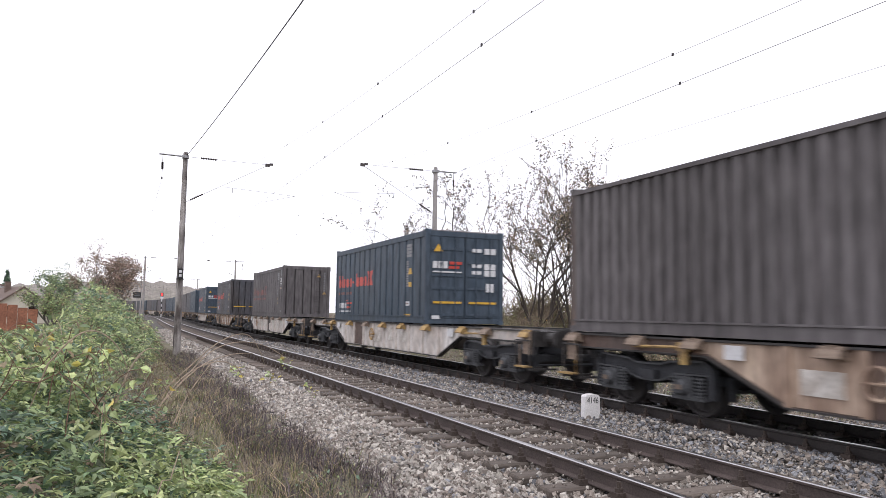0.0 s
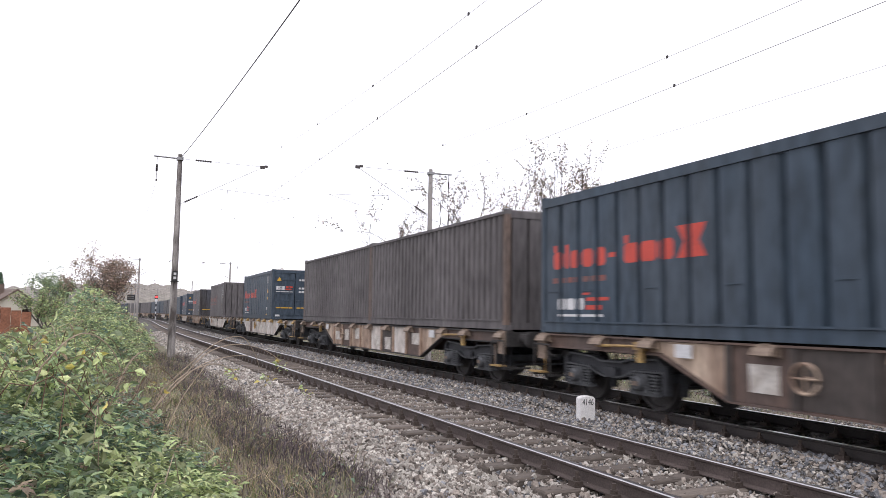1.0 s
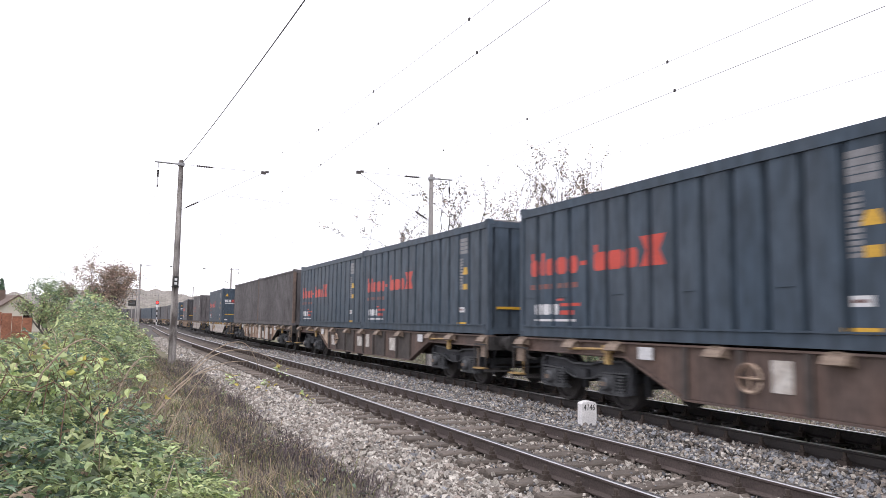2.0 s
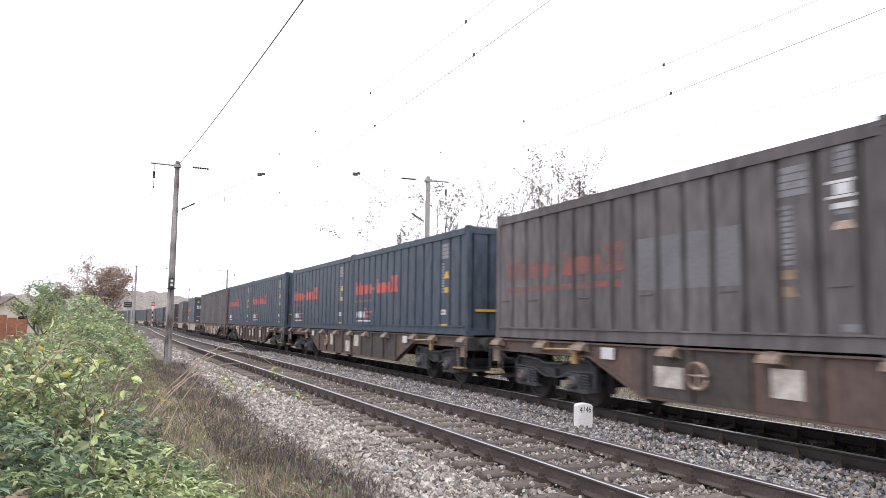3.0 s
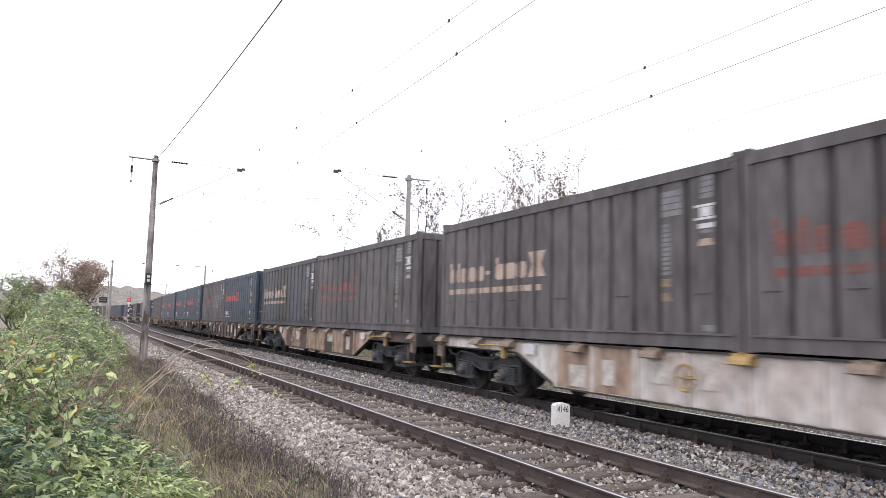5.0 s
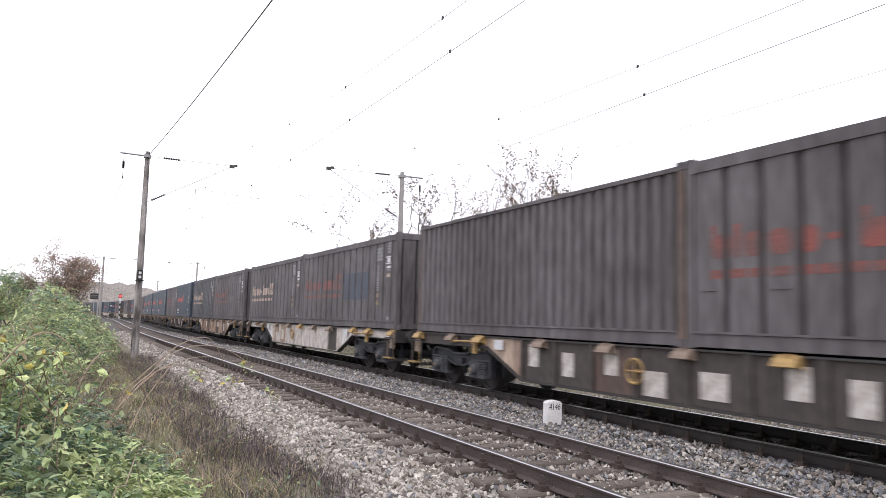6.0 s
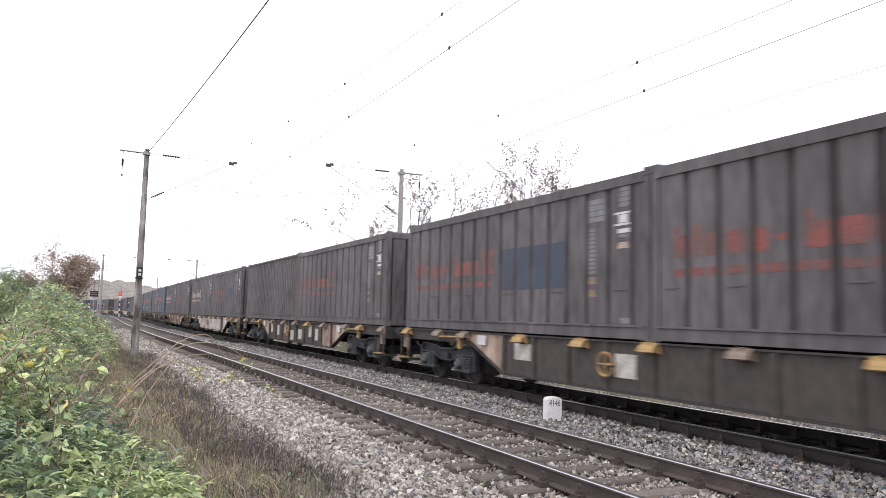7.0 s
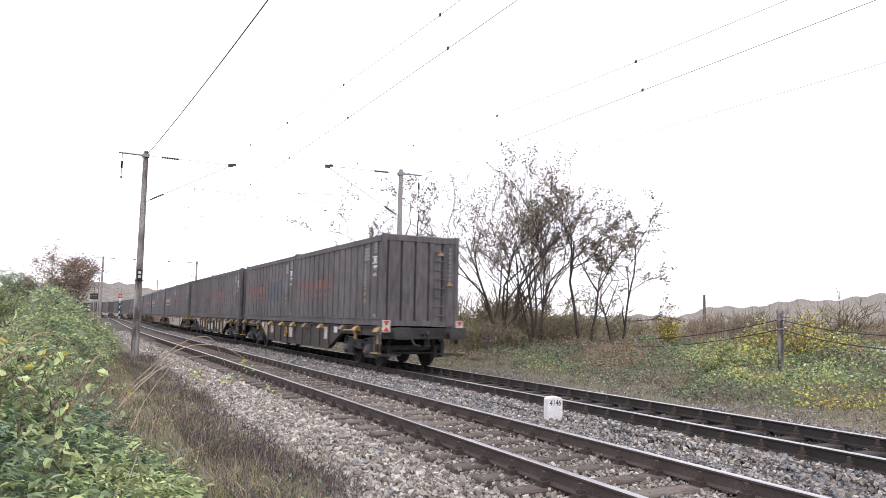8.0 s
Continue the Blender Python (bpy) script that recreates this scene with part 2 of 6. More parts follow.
def ground():
    gx = np.unique(np.concatenate([np.linspace(-3000, -60, 24), np.linspace(-60, -12, 25), np.linspace(-12, 26, 96), np.linspace(26, 90, 33), np.linspace(90, 3000, 26)]))
    gy = np.unique(np.concatenate([np.linspace(-3000, -40, 20), np.linspace(-40, 0, 21), np.linspace(0, 60, 121), np.linspace(60, 240, 91), np.linspace(240, 3500, 36)]))
    X, Y = np.meshgrid(gx, gy)
    Z = ground_height(X, Y)
    v = np.stack([X.ravel(), Y.ravel(), Z.ravel()], 1)
    nx, ny = len(gx), len(gy)
    i = (np.arange(ny - 1)[:, None] * nx + np.arange(nx - 1)[None]).ravel()
    tagged(new("ground", bulk("ground", v, np.stack([i, i + 1, i + nx + 1, i + nx], 1), ["earth"], smooth=True)),
           "weedy bare earth beside the railway line", "ground", kind="structure")


ground()


def ballast():
    sec = [(-2.55, -0.5), (-1.75, -0.30), (-1.3, -0.27), (1.3, -0.26), (1.9, -0.27), (2.4, -0.26), (2.7, -0.25), (5.2, -0.25), (5.7, -0.27), (6.7, -0.5)]
    ss = np.concatenate([np.arange(-60, 60, 1.0), np.arange(60, 420, 3.0)])
    v = [line(s, lat, z + 0.012 * math.sin(5 * s + 9 * lat)) for s in ss for lat, z in sec]
    k = len(sec)
    f = [[i * k + j, i * k + j + 1, (i + 1) * k + j + 1, (i + 1) * k + j] for i in range(len(ss) - 1) for j in range(k - 1)]
    tagged(new("ballast_bed", mesh_of("ballast_bed", v, f, "ballast")), "crushed-stone ballast bed under two railway tracks", "ballast", kind="structure")


ballast()


# near-black: dirt and oil, plus the train's shade put into the colour
M["stone_dark"] = material("dirt_and_shade_dark_stone", (0.036, 0.033, 0.032), 0.9, vary=0.3, scale=8, fine=60, bump=0.25, island=0.4)


def stones(name, label, boxes, mats, weights, seed):
    """Loose angular ballast stones; boxes of s0, s1, lat0, lat1, stones to the square metre, size."""
    rng = np.random.default_rng(seed)
    vs, fs, mi, o = [], [], [], 0
    cube = np.array([(-1, -1, -1), (1, -1, -1), (1, 1, -1), (-1, 1, -1), (-1, -1, 1), (1, -1, 1), (1, 1, 1), (-1, 1, 1)], float)
    quad = np.array([(0, 3, 2, 1), (4, 5, 6, 7), (0, 1, 5, 4), (1, 2, 6, 5), (2, 3, 7, 6), (3, 0, 4, 7)])
    for s0, s1, l0, l1, dens, size, *lift in boxes:
        n = int((s1 - s0) * (l1 - l0) * dens)
        s, lat = rng.uniform(s0, s1, n), rng.uniform(l0, l1, n)
        h = np.interp(s, _s, _th)
        x = NEAR + np.interp(s, _s, _px) + lat * np.cos(h)
        y = np.interp(s, _s, _py) + lat * np.sin(h)
        top = np.interp(lat, [-3.2, -2.55, -1.75, -1.3, 1.3, 1.9, 2.4, 2.7, 5.2, 5.7, 6.7, 7.4, 9.3], [-0.44, -0.46, -0.29, -0.26, -0.245, -0.25, -0.25, -0.24, -0.24, -0.26, -0.48, -0.455, -0.375])
        z = top + rng.uniform(-0.012, 0.022, n) + (lift[0] if lift else 0)
        q = rng.normal(size=(n, 4))
        q /= np.linalg.norm(q, axis=1)[:, None]
        a, b, c, d = q.T
        R = np.stack([1 - 2 * (c * c + d * d), 2 * (b * c - a * d), 2 * (b * d + a * c), 2 * (b * c + a * d), 1 - 2 * (b * b + d * d), 2 * (c * d - a * b),
                      2 * (b * d - a * c), 2 * (c * d + a * b), 1 - 2 * (b * b + c * c)], 1).reshape(n, 3, 3)
        base = cube[None] * rng.uniform(0.35, 1.15, (n, 8, 1)) * rng.uniform(0.5, 1.0, (n, 1, 3)) * (size * (0.4 + 0.95 * rng.random((n, 1, 1)) ** 1.3) * 0.5)
        p = np.einsum("nij,nkj->nki", R, base) + np.stack([x, y, z], 1)[:, None]
        vs.append(p.reshape(-1, 3))
        fs.append((quad[None] + (np.arange(n) * 8)[:, None, None] + o).reshape(-1, 4))
        mi.append(np.repeat(rng.choice(len(mats), n, p=weights), 6))
        o += n * 8
    tagged(new(name, bulk(name, np.concatenate(vs), np.concatenate(fs), mats, np.concatenate(mi))), label, "ballast stones", kind="stuff")


stones("ballast_stones", "pale crushed-stone ballast on the track shoulder",
       [(-6, 2, -2.7, -1.3, 200, 0.085), (2, 16, -2.45, -1.3, 760, 0.068), (2, 16, -2.9, -2.3, 260, 0.06), (16, 32, -2.6, -1.3, 340, 0.08), (32, 70, -2.5, -1.25, 90, 0.12)], ["stone_pale", "stone_brown", "stone_grey"], [0.60, 0.36, 0.04], 1)
stones("ballast_stones", "rust-dusted ballast stones between sleepers",
       [(-6, 1, -1.25, 1.25, 150, 0.07), (1, 16, -1.3, 1.25, 480, 0.062, 0.018), (16, 34, -1.25, 1.25, 180, 0.075, 0.005), (1, 22, -1.3, 1.3, 34, 0.044, 0.08)], ["stone_pale", "stone_brown", "stone_grey"], [0.32, 0.58, 0.10], 2)
stones("ballast_stones", "dark dirty stones at the foot of the ballast",
       [(3, 16, -3.05, -2.35, 420, 0.045), (16, 30, -2.9, -2.4, 160, 0.055)], ["stone_brown", "stone_dark"], [0.45, 0.55], 4)
# shade beneath the wagons is painted into these stones, over the oil stain
stones("ballast_stones", "ballast stones under the train, darkened for oil and painted shade",
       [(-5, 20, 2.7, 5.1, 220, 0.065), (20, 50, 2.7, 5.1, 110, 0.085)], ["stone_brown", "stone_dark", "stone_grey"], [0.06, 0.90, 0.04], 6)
stones("ballast_stones", "grey ballast stones between the two tracks",
       [(0, 16, 1.25, 2.7, 420, 0.06), (16, 36, 1.25, 2.7, 240, 0.075), (36, 70, 1.25, 2.7, 70, 0.11), (-4, 24, 5.2, 6.9, 240, 0.065), (20, 45, 5.2, 6.9, 90, 0.09), (-2, 24, 6.9, 7.8, 230, 0.055), (-2, 24, 7.8, 9.3, 150, 0.045)],
       ["stone_pale", "stone_brown", "stone_grey"], [0.24, 0.33, 0.43], 3)
stones("ballast_stones", "grey ballast heaped over the far sleeper ends",
       [(-3, 18, 2.45, 3.04, 620, 0.062, 0.045), (18, 40, 2.45, 3.04, 260, 0.08, 0.045)], ["stone_pale", "stone_brown", "stone_grey"], [0.20, 0.37, 0.43], 8)


def rail_mesh():
    """Foot, web and head of a rail, swept along the line."""
    out = {}
    prof = [(-0.070, -0.172), (0.070, -0.172), (0.070, -0.160), (0.012, -0.142), (0.010, -0.045), (0.034, -0.032), (0.036, -0.010), (0.028, -0.001),
            (0.0, 0.0), (-0.028, -0.001), (-0.036, -0.010), (-0.034, -0.032), (-0.010, -0.045), (-0.012, -0.142), (-0.070, -0.160)]
    ss = np.concatenate([np.arange(-60, 0, 5.0), np.arange(0, 120, 2.0), np.arange(120, 420, 4.0)])
    for name, lat in (("a", -0.754), ("b", 0.754), ("c", SPACING - 0.754), ("d", SPACING + 0.754)):
        k = len(prof)
        v = [line(s, lat + x, z) for s in ss for x, z in prof]
        f, mi = [], []
        for i in range(len(ss) - 1):
            for j in range(k):
                f.append([i * k + j, i * k + (j + 1) % k, (i + 1) * k + (j + 1) % k, (i + 1) * k + j])
                mi.append(1 if 6 <= j <= 9 else 0)
        out[name] = mesh_of("rail", v, f, ["rail_side" if name in "ab" else "rail_oily_shaded", "rail_head"], mi)
    return out


def track(lat, rails, label, s0, s1):
    root = tagged(new("railway_track"), label, "railway track", "parallel tracks", "structure")
    for r in rails:
        part("rail", r, root, "rusty rail with a polished running head")
    sl = Shape()
    ring = [(-1.3, -0.12), (1.3, -0.12), (1.3, 0.12), (-1.3, 0.12)]
    sl.add([(x, y, -0.34) for x, y in ring] + [(x, y, -0.2) for x, y in ring] + [(x * 0.992, y * 0.86, -0.178) for x, y in ring],
           [[0, 1, 5, 4], [1, 2, 6, 5], [2, 3, 7, 6], [3, 0, 4, 7], [4, 5, 9, 8], [5, 6, 10, 9], [6, 7, 11, 10], [7, 4, 8, 11], [8, 9, 10, 11]])
    sleeper = sl.mesh("sleeper", ["sleeper_oily_shaded" if lat else "sleeper"])
    fx = Shape()
    fx.box(-0.17, 0.17, -0.075, 0.075, -0.182, -0.166)
    for sx in (-1, 1):
        fx.box(min(sx * 0.072, sx * 0.165), max(sx * 0.072, sx * 0.165), -0.065, 0.065, -0.166, -0.122)
        fx.lathe([(-0.125, 0.042), (-0.085, 0.042), (-0.085, 0.024), (-0.03, 0.022)], (sx * 0.105, 0, 0), "z", 6)
    fix = fx.mesh("rail_fastening", ["clip"])
    rng = random.Random(int(lat * 10) + 5)
    s = s0
    while s < s1:
        ob = part("sleeper", sleeper, root, at=line_pose(s, lat, rng.uniform(-0.006, 0.004), rng.uniform(-0.8, 0.8)))
        for x in (-0.754, 0.754):
            if s < 45:
                part("rail_fastening", fix, ob, at=pose(x, 0, 0))
        s += 0.62 + rng.uniform(-0.015, 0.015)


RAILS = rail_mesh()
track(0.0, [RAILS["a"], RAILS["b"]], "empty railway track on worn timber sleepers", -3, 110)
track(SPACING, [RAILS["c"], RAILS["d"]], "railway track carrying the freight train", -5, 90)


def milestone():
    v = Shape()
    w, d = 0.145, 0.08
    prof = [(-w, -0.34), (w, -0.34), (w, 0.03)] + [(w * math.cos(u), 0.03 + 0.05 * math.sin(u)) for u in [math.pi * i / 8 for i in range(1, 8)]] + [(-w, 0.03)]
    v.prism(prof, "y", -d, d)
    root = tagged(new("milestone", v.mesh("milestone", ["milestone"])), "whitewashed kilometre stone with black painted numerals between the tracks", "milestone")
    bev = root.modifiers.new("bevel", "BEVEL")
    bev.width, bev.segments = 0.012, 2
    cu = bpy.data.curves.new("numerals", "FONT")
    cu.body, cu.size, cu.extrude, cu.align_x, cu.shear = "4146", 0.115, 0.0015, "CENTER", 0.1
    tmp = bpy.data.objects.new("numerals", cu)
    me = bpy.data.meshes.new_from_object(tmp)
    me.transform(Matrix.Diagonal((0.95, 1.3, 1, 1)))
    me.materials.clear()
    me.materials.append(M["ink"])
    part("numerals", me, root, "black painted numerals", pose(0.0, -d - 0.003, -0.075, 90, 0, 0))
    root.matrix_basis = pose(7.47, 10.62, 0.085, 0, 0, -8)


milestone()


# ---- the train ----
WAGON, BOX, BOX_W, FLOOR, TOP = 19.74, 9.125, 2.5, 1.21, 3.91


def rear_at(t):
    """Where along the line the last container's rear stands at t seconds."""
    return -144.85 + 20.62 * t - 0.19 * max(t - 6.0, 0.0) ** 2


RIB_START, RIB = 0.375, 0.572


def container_side(style):
    """Corrugated side sheet in x (depth), y (length), z (height)."""
    z0, z1 = FLOOR + 0.2, TOP - (0.2 if style == "rib" else 0.1)
    if style == "rib":
        start, period, n, seq = RIB_START, RIB, 15, [(-0.005, -0.13), (0.115, -0.13), (0.15, 0.0), (0.96, 0.0)]
        pts = [(0.12, 0.0), (start - 0.04 * period, 0.0)]
    else:
        start, period, n, seq = 0.12, (BOX - 0.24) / 32, 32, [(0.0, -0.07), (0.28, -0.07), (0.38, 0.0), (0.90, 0.0)]
        pts = []
    for i in range(n):
        pts += [(start + (i + a) * period, d) for a, d in seq]
    pts.append((BOX - 0.12, -0.05))
    v = [(d, yy, z) for z in (z0, z1) for yy, d in pts]
    k = len(pts)
    f = [[i, i + 1, k + i + 1, k + i] for i in range(k - 1)]
    return v, f


def panel_faces():
    """The stretches of a ribbed side, measured from the rear, that lie proud of the grooves."""
    return [(0.13, RIB_START - 0.04 * RIB)] + [(RIB_START + (i + 0.15) * RIB, RIB_START + (i + 0.96) * RIB) for i in range(15)]


def container_meshes(style, paint):
    w = BOX_W / 2
    out = {}
    fr = Shape()
    for x in (-w, w - 0.14):
        for y in (0, BOX - 0.13):
            fr.box(x, x + 0.14, y, y + 0.13, FLOOR, TOP - 0.02, 1, 0.015)
    for x in (-w, w - 0.09):
        fr.box(x, x + 0.09, 0.13, BOX - 0.13, FLOOR + 0.02, FLOOR + 0.20)
        o = -0.025 if x < 0 else 0.025
        fr.box(min(x, x + o), max(x + 0.09, x + 0.09 + o), 0.13, BOX - 0.13, FLOOR + 0.205, FLOOR + 0.235)
        fr.box(min(x, x + o * 0.6), max(x + 0.14, x + 0.09 + o * 0.6), 0.13, BOX - 0.13, TOP - (0.215 if style == "rib" else 0.12), TOP - 0.05)
    for y in (0.01, BOX - 0.10):
        fr.box(-w + 0.14, w - 0.14, y, y + 0.09, FLOOR + 0.02, FLOOR + 0.17)
        fr.box(-w + 0.14, w - 0.14, y, y + 0.09, TOP - 0.19, TOP - 0.04)
    out["frame"] = fr.mesh("frame", [paint, "post_rust" if style == "fine" else paint])
    v, f = container_side(style)
    sh = Shape()
    sh.add([(-w + 0.012 - d, y, z) for d, y, z in v], f)
    out["left"] = sh.mesh("side_panel", [paint])
    sh = Shape()
    sh.add([(w - 0.012 + d, y, z) for d, y, z in v], f)
    out["right"] = sh.mesh("side_panel", [paint])
    rf = Shape()
    rf.add([(-w - 0.012, 0.02, TOP - 0.055), (w + 0.012, 0.02, TOP - 0.055), (w + 0.012, BOX - 0.02, TOP - 0.055), (-w - 0.012, BOX - 0.02, TOP - 0.055),
            (-w + 0.16, 0.1, TOP + 0.0), (w - 0.16, 0.1, TOP + 0.0), (w - 0.16, BOX - 0.1, TOP + 0.0), (-w + 0.16, BOX - 0.1, TOP + 0.0)],
           [[0, 1, 5, 4], [1, 2, 6, 5], [2, 3, 7, 6], [3, 0, 4, 7], [4, 5, 6, 7]])
    out["roof"] = rf.mesh("roof", ["roof_dust"])
    en = Shape()
    pts, n, a, b = [], 5, -w + 0.14, w - 0.14
    per = (b - a) / n
    for i in range(n):
        pts += [(a + (i + u) * per, d) for u, d in ((-0.01, 0.10), (0.10, 0.10), (0.135, 0.0), (0.965, 0.0))]
    pts.append((b, 0.05))
    k = len(pts)
    en.add([(x, 0.03 + d, z) for z in (FLOOR + 0.17, TOP - 0.19) for x, d in pts], [[i, i + 1, k + i + 1, k + i] for i in range(k - 1)])
    out["end"] = en.mesh("end_wall", [paint])
    fl = Shape()
    fl.box(-w + 0.05, w - 0.05, 0.05, BOX - 0.05, FLOOR + 0.03, FLOOR + 0.12)
    out["floor"] = fl.mesh("floor", ["wagon_dark"])
    ca = Shape()
    ca.box(-0.089, 0.089, -0.081, 0.081, 0, 0.118, 0, 0.012)
    out["casting"] = ca.mesh("corner_casting", [paint])
    for sx in (-1, 1):
        x0, x1 = (-w + 0.15, -0.02) if sx < 0 else (0.02, w - 0.15)
        door = Shape()
        door.box(x0, x1, 0.025, 0.055, FLOOR + 0.18, TOP - 0.2)
        out[f"door{sx}"] = door.mesh("door", [paint])
        rib = Shape()
        rib.box(x0 + 0.06, x1 - 0.06, 0.0, 0.025, 0, 0.07)
        out[f"door_rib{sx}"] = rib.mesh("door_rib", [paint])
    lb = Shape()
    lb.tube([(0, -0.012, FLOOR + 0.16), (0, -0.012, TOP - 0.18)], 0.016, 6)
    for z in (FLOOR + 0.2, FLOOR + 0.9, FLOOR + 1.7, TOP - 0.26):
        lb.box(-0.03, 0.03, -0.025, 0.03, z, z + 0.05)
    out["locking_bar"] = lb.mesh("locking_bar", [paint])
    ls = Shape()
    ls.box(-w - 0.004, -w + 0.03, -0.13, 0.13, 0, 0.016)
    out["lashing_bar"] = ls.mesh("lashing_bar", [paint])
    ld = Shape()
    for x in (0.42, 0.80):
        ld.tube([(x, 0.0, FLOOR + 0.2), (x, 0.0, TOP - 0.22)], 0.012, 6)
    for i in range(9):
        ld.tube([(0.42, 0.0, FLOOR + 0.34 + i * 0.27), (0.80, 0.0, FLOOR + 0.34 + i * 0.27)], 0.014, 6)
    out["ladder"] = ld.mesh("ladder", [paint])
    return out


_boxes = {}


def block(y0, y1, z0, z1, m):
    return [(y0, z0), (y1, z0), (y1, z1), (y0, z1)], m


def body(y0, y1, z0, z1, m, c=0.07):
    """A block with cut corners."""
    return [(y0 + c, z0), (y1 - c, z0), (y1, z0 + c), (y1, z1 - c), (y1 - c, z1), (y0 + c, z1), (y0, z1 - c), (y0, z0 + c)], m


def lettering(kind):
    """Emblem blocks on the left side, measured from the container's front: one list of outlines to a block."""
    main = {"new": "red", "worn": "red_faded", "cream": "cream"}[kind]
    q, low = [], 2.44
    # ten plain blocks, four of them with a taller stem, the last one larger
    for y, wd, stem in ((0.45, 0.36, 0.0), (0.86, 0.10, 0.0), (1.02, 0.34, None), (1.42, 0.30, None), (1.78, 0.32, 0.0), (2.62, 0.36, 0.0), (3.04, 0.38, None), (3.46, 0.36, None)):
        shapes = [body(y, y + wd, low, low + (0.46 if wd < 0.2 else 0.33), main, 0.02 if wd < 0.2 else 0.06)]
        if stem is not None and wd > 0.2:
            shapes.append(block(y + 0.01, y + 0.11, low + 0.334, low + 0.47, main))
        q.append(shapes)
    q.append([block(2.2, 2.5, low + 0.13, low + 0.21, main)])
    q.append([([(3.9, low), (4.5, low), (4.36, low + 0.25), (4.5, low + 0.5), (3.9, low + 0.5), (4.04, low + 0.25)], main)])
    if kind == "new":
        for j in range(7):
            q.append([block(0.42 + j * 0.25, 0.60 + j * 0.25, 2.17, 2.27, "red_faded")])
        for j in range(3):
            q.append([body(0.60 + j * 0.30, 0.85 + j * 0.30, 1.66, 1.87, "white", 0.03)])
        q += [[block(1.54, 2.18, 1.82, 1.88, "red")], [block(1.52, 1.98, 1.66, 1.74, "red")], [block(0.6, 1.25, 1.53, 1.575, "white")], [block(1.32, 2.02, 1.53, 1.575, "white")], [block(1.42, 1.62, 1.93, 1.97, "red")]]
    else:
        for j in range(12):
            q.append([block(0.45 + j * 0.33, 0.72 + j * 0.33, 2.17, 2.29, main if kind == "cream" else "red_faded")])
    return q


def marks(kind):
    """Data panels towards the rear: columns of small bars, plates and a warning triangle."""
    q = []
    bar = "dull_white"
    for j in range(4):
        q.append(block(7.62, 8.04, 3.18 + j * 0.1, 3.265 + j * 0.1, bar))
    for j in range(11):
        q.append(block(7.6, 7.8, 2.30 + j * 0.072, 2.35 + j * 0.072, bar))
    if kind == "new":
        q += [([(7.78, 2.66), (8.08, 2.66), (8.0, 2.84), (7.86, 2.84)], "yellow"), block(7.82, 8.04, 2.29, 2.43, "yellow"), block(7.58, 7.9, 1.73, 1.86, "white"), block(7.64, 7.84, 1.775, 1.815, "red_faded"), block(7.5, 7.98, 1.36, 1.49, "yellow")]
    else:
        q += [block(8.42, 8.66, 3.36 + j * 0.085, 3.43 + j * 0.085, bar) for j in range(4)]
        q += [block(8.3, 8.72, 3.24, 3.275, "white"), block(8.41, 8.62, 3.10, 3.23, "white"), block(8.3, 8.72, 3.055, 3.09, "white"), block(8.38, 8.66, 2.93, 3.0, "white"), block(8.42, 8.62, 2.86, 2.91, bar),
              ([(8.36, 2.68), (8.66, 2.68), (8.6, 2.78), (8.42, 2.78)], "cream"), block(7.62, 7.82, 2.12, 2.24, "ochre"), ([(7.56, 1.9), (7.84, 1.9), (7.78, 2.03), (7.62, 2.03)], "ochre"), block(8.44, 8.7, 1.47, 1.56, "dull_white")]
    return q


def clipped(poly, y0, y1):
    """The part of a convex outline between y0 and y1."""
    for lim, sign in ((y0, 1), (y1, -1)):
        keep = []
        for k, p in enumerate(poly):
            n = poly[(k + 1) % len(poly)]
            a, b = sign * (p[0] - lim), sign * (n[0] - lim)
            if a >= 0:
                keep.append(p)
            if a * b < 0:
                u = a / (a - b)
                keep.append((lim, p[1] + (n[1] - p[1]) * u))
        poly = keep
        if len(poly) < 3:
            return []
    return poly


def paint_pieces(name, shapes, x):
    """Each block of paint as pieces of its own, one to a sheet face that it covers."""
    out = []
    for outline, m in shapes:
        turned = [(BOX - y, z) for y, z in outline]
        for y0, y1 in panel_faces():
            piece = clipped(turned, y0, y1)
            if piece and max(p[0] for p in piece) - min(p[0] for p in piece) > 0.02:
                out.append(Shape().prism(piece, "x", x, x + 0.02).mesh(name, [m]))
    return out


def paint_mesh(name, shapes, x):
    """Paint on the faces between the grooves, 3 mm proud of the sheet."""
    mats = sorted({m for _, m in shapes})
    sh = Shape()
    for outline, m in shapes:
        outline = [(BOX - y, z) for y, z in outline]
        for y0, y1 in panel_faces():
            piece = clipped(outline, y0, y1)
            if piece and max(p[0] for p in piece) - min(p[0] for p in piece) > 0.01:
                sh.prism(piece, "x", x, x + 0.02, mats.index(m))
    return sh.mesh(name, mats)


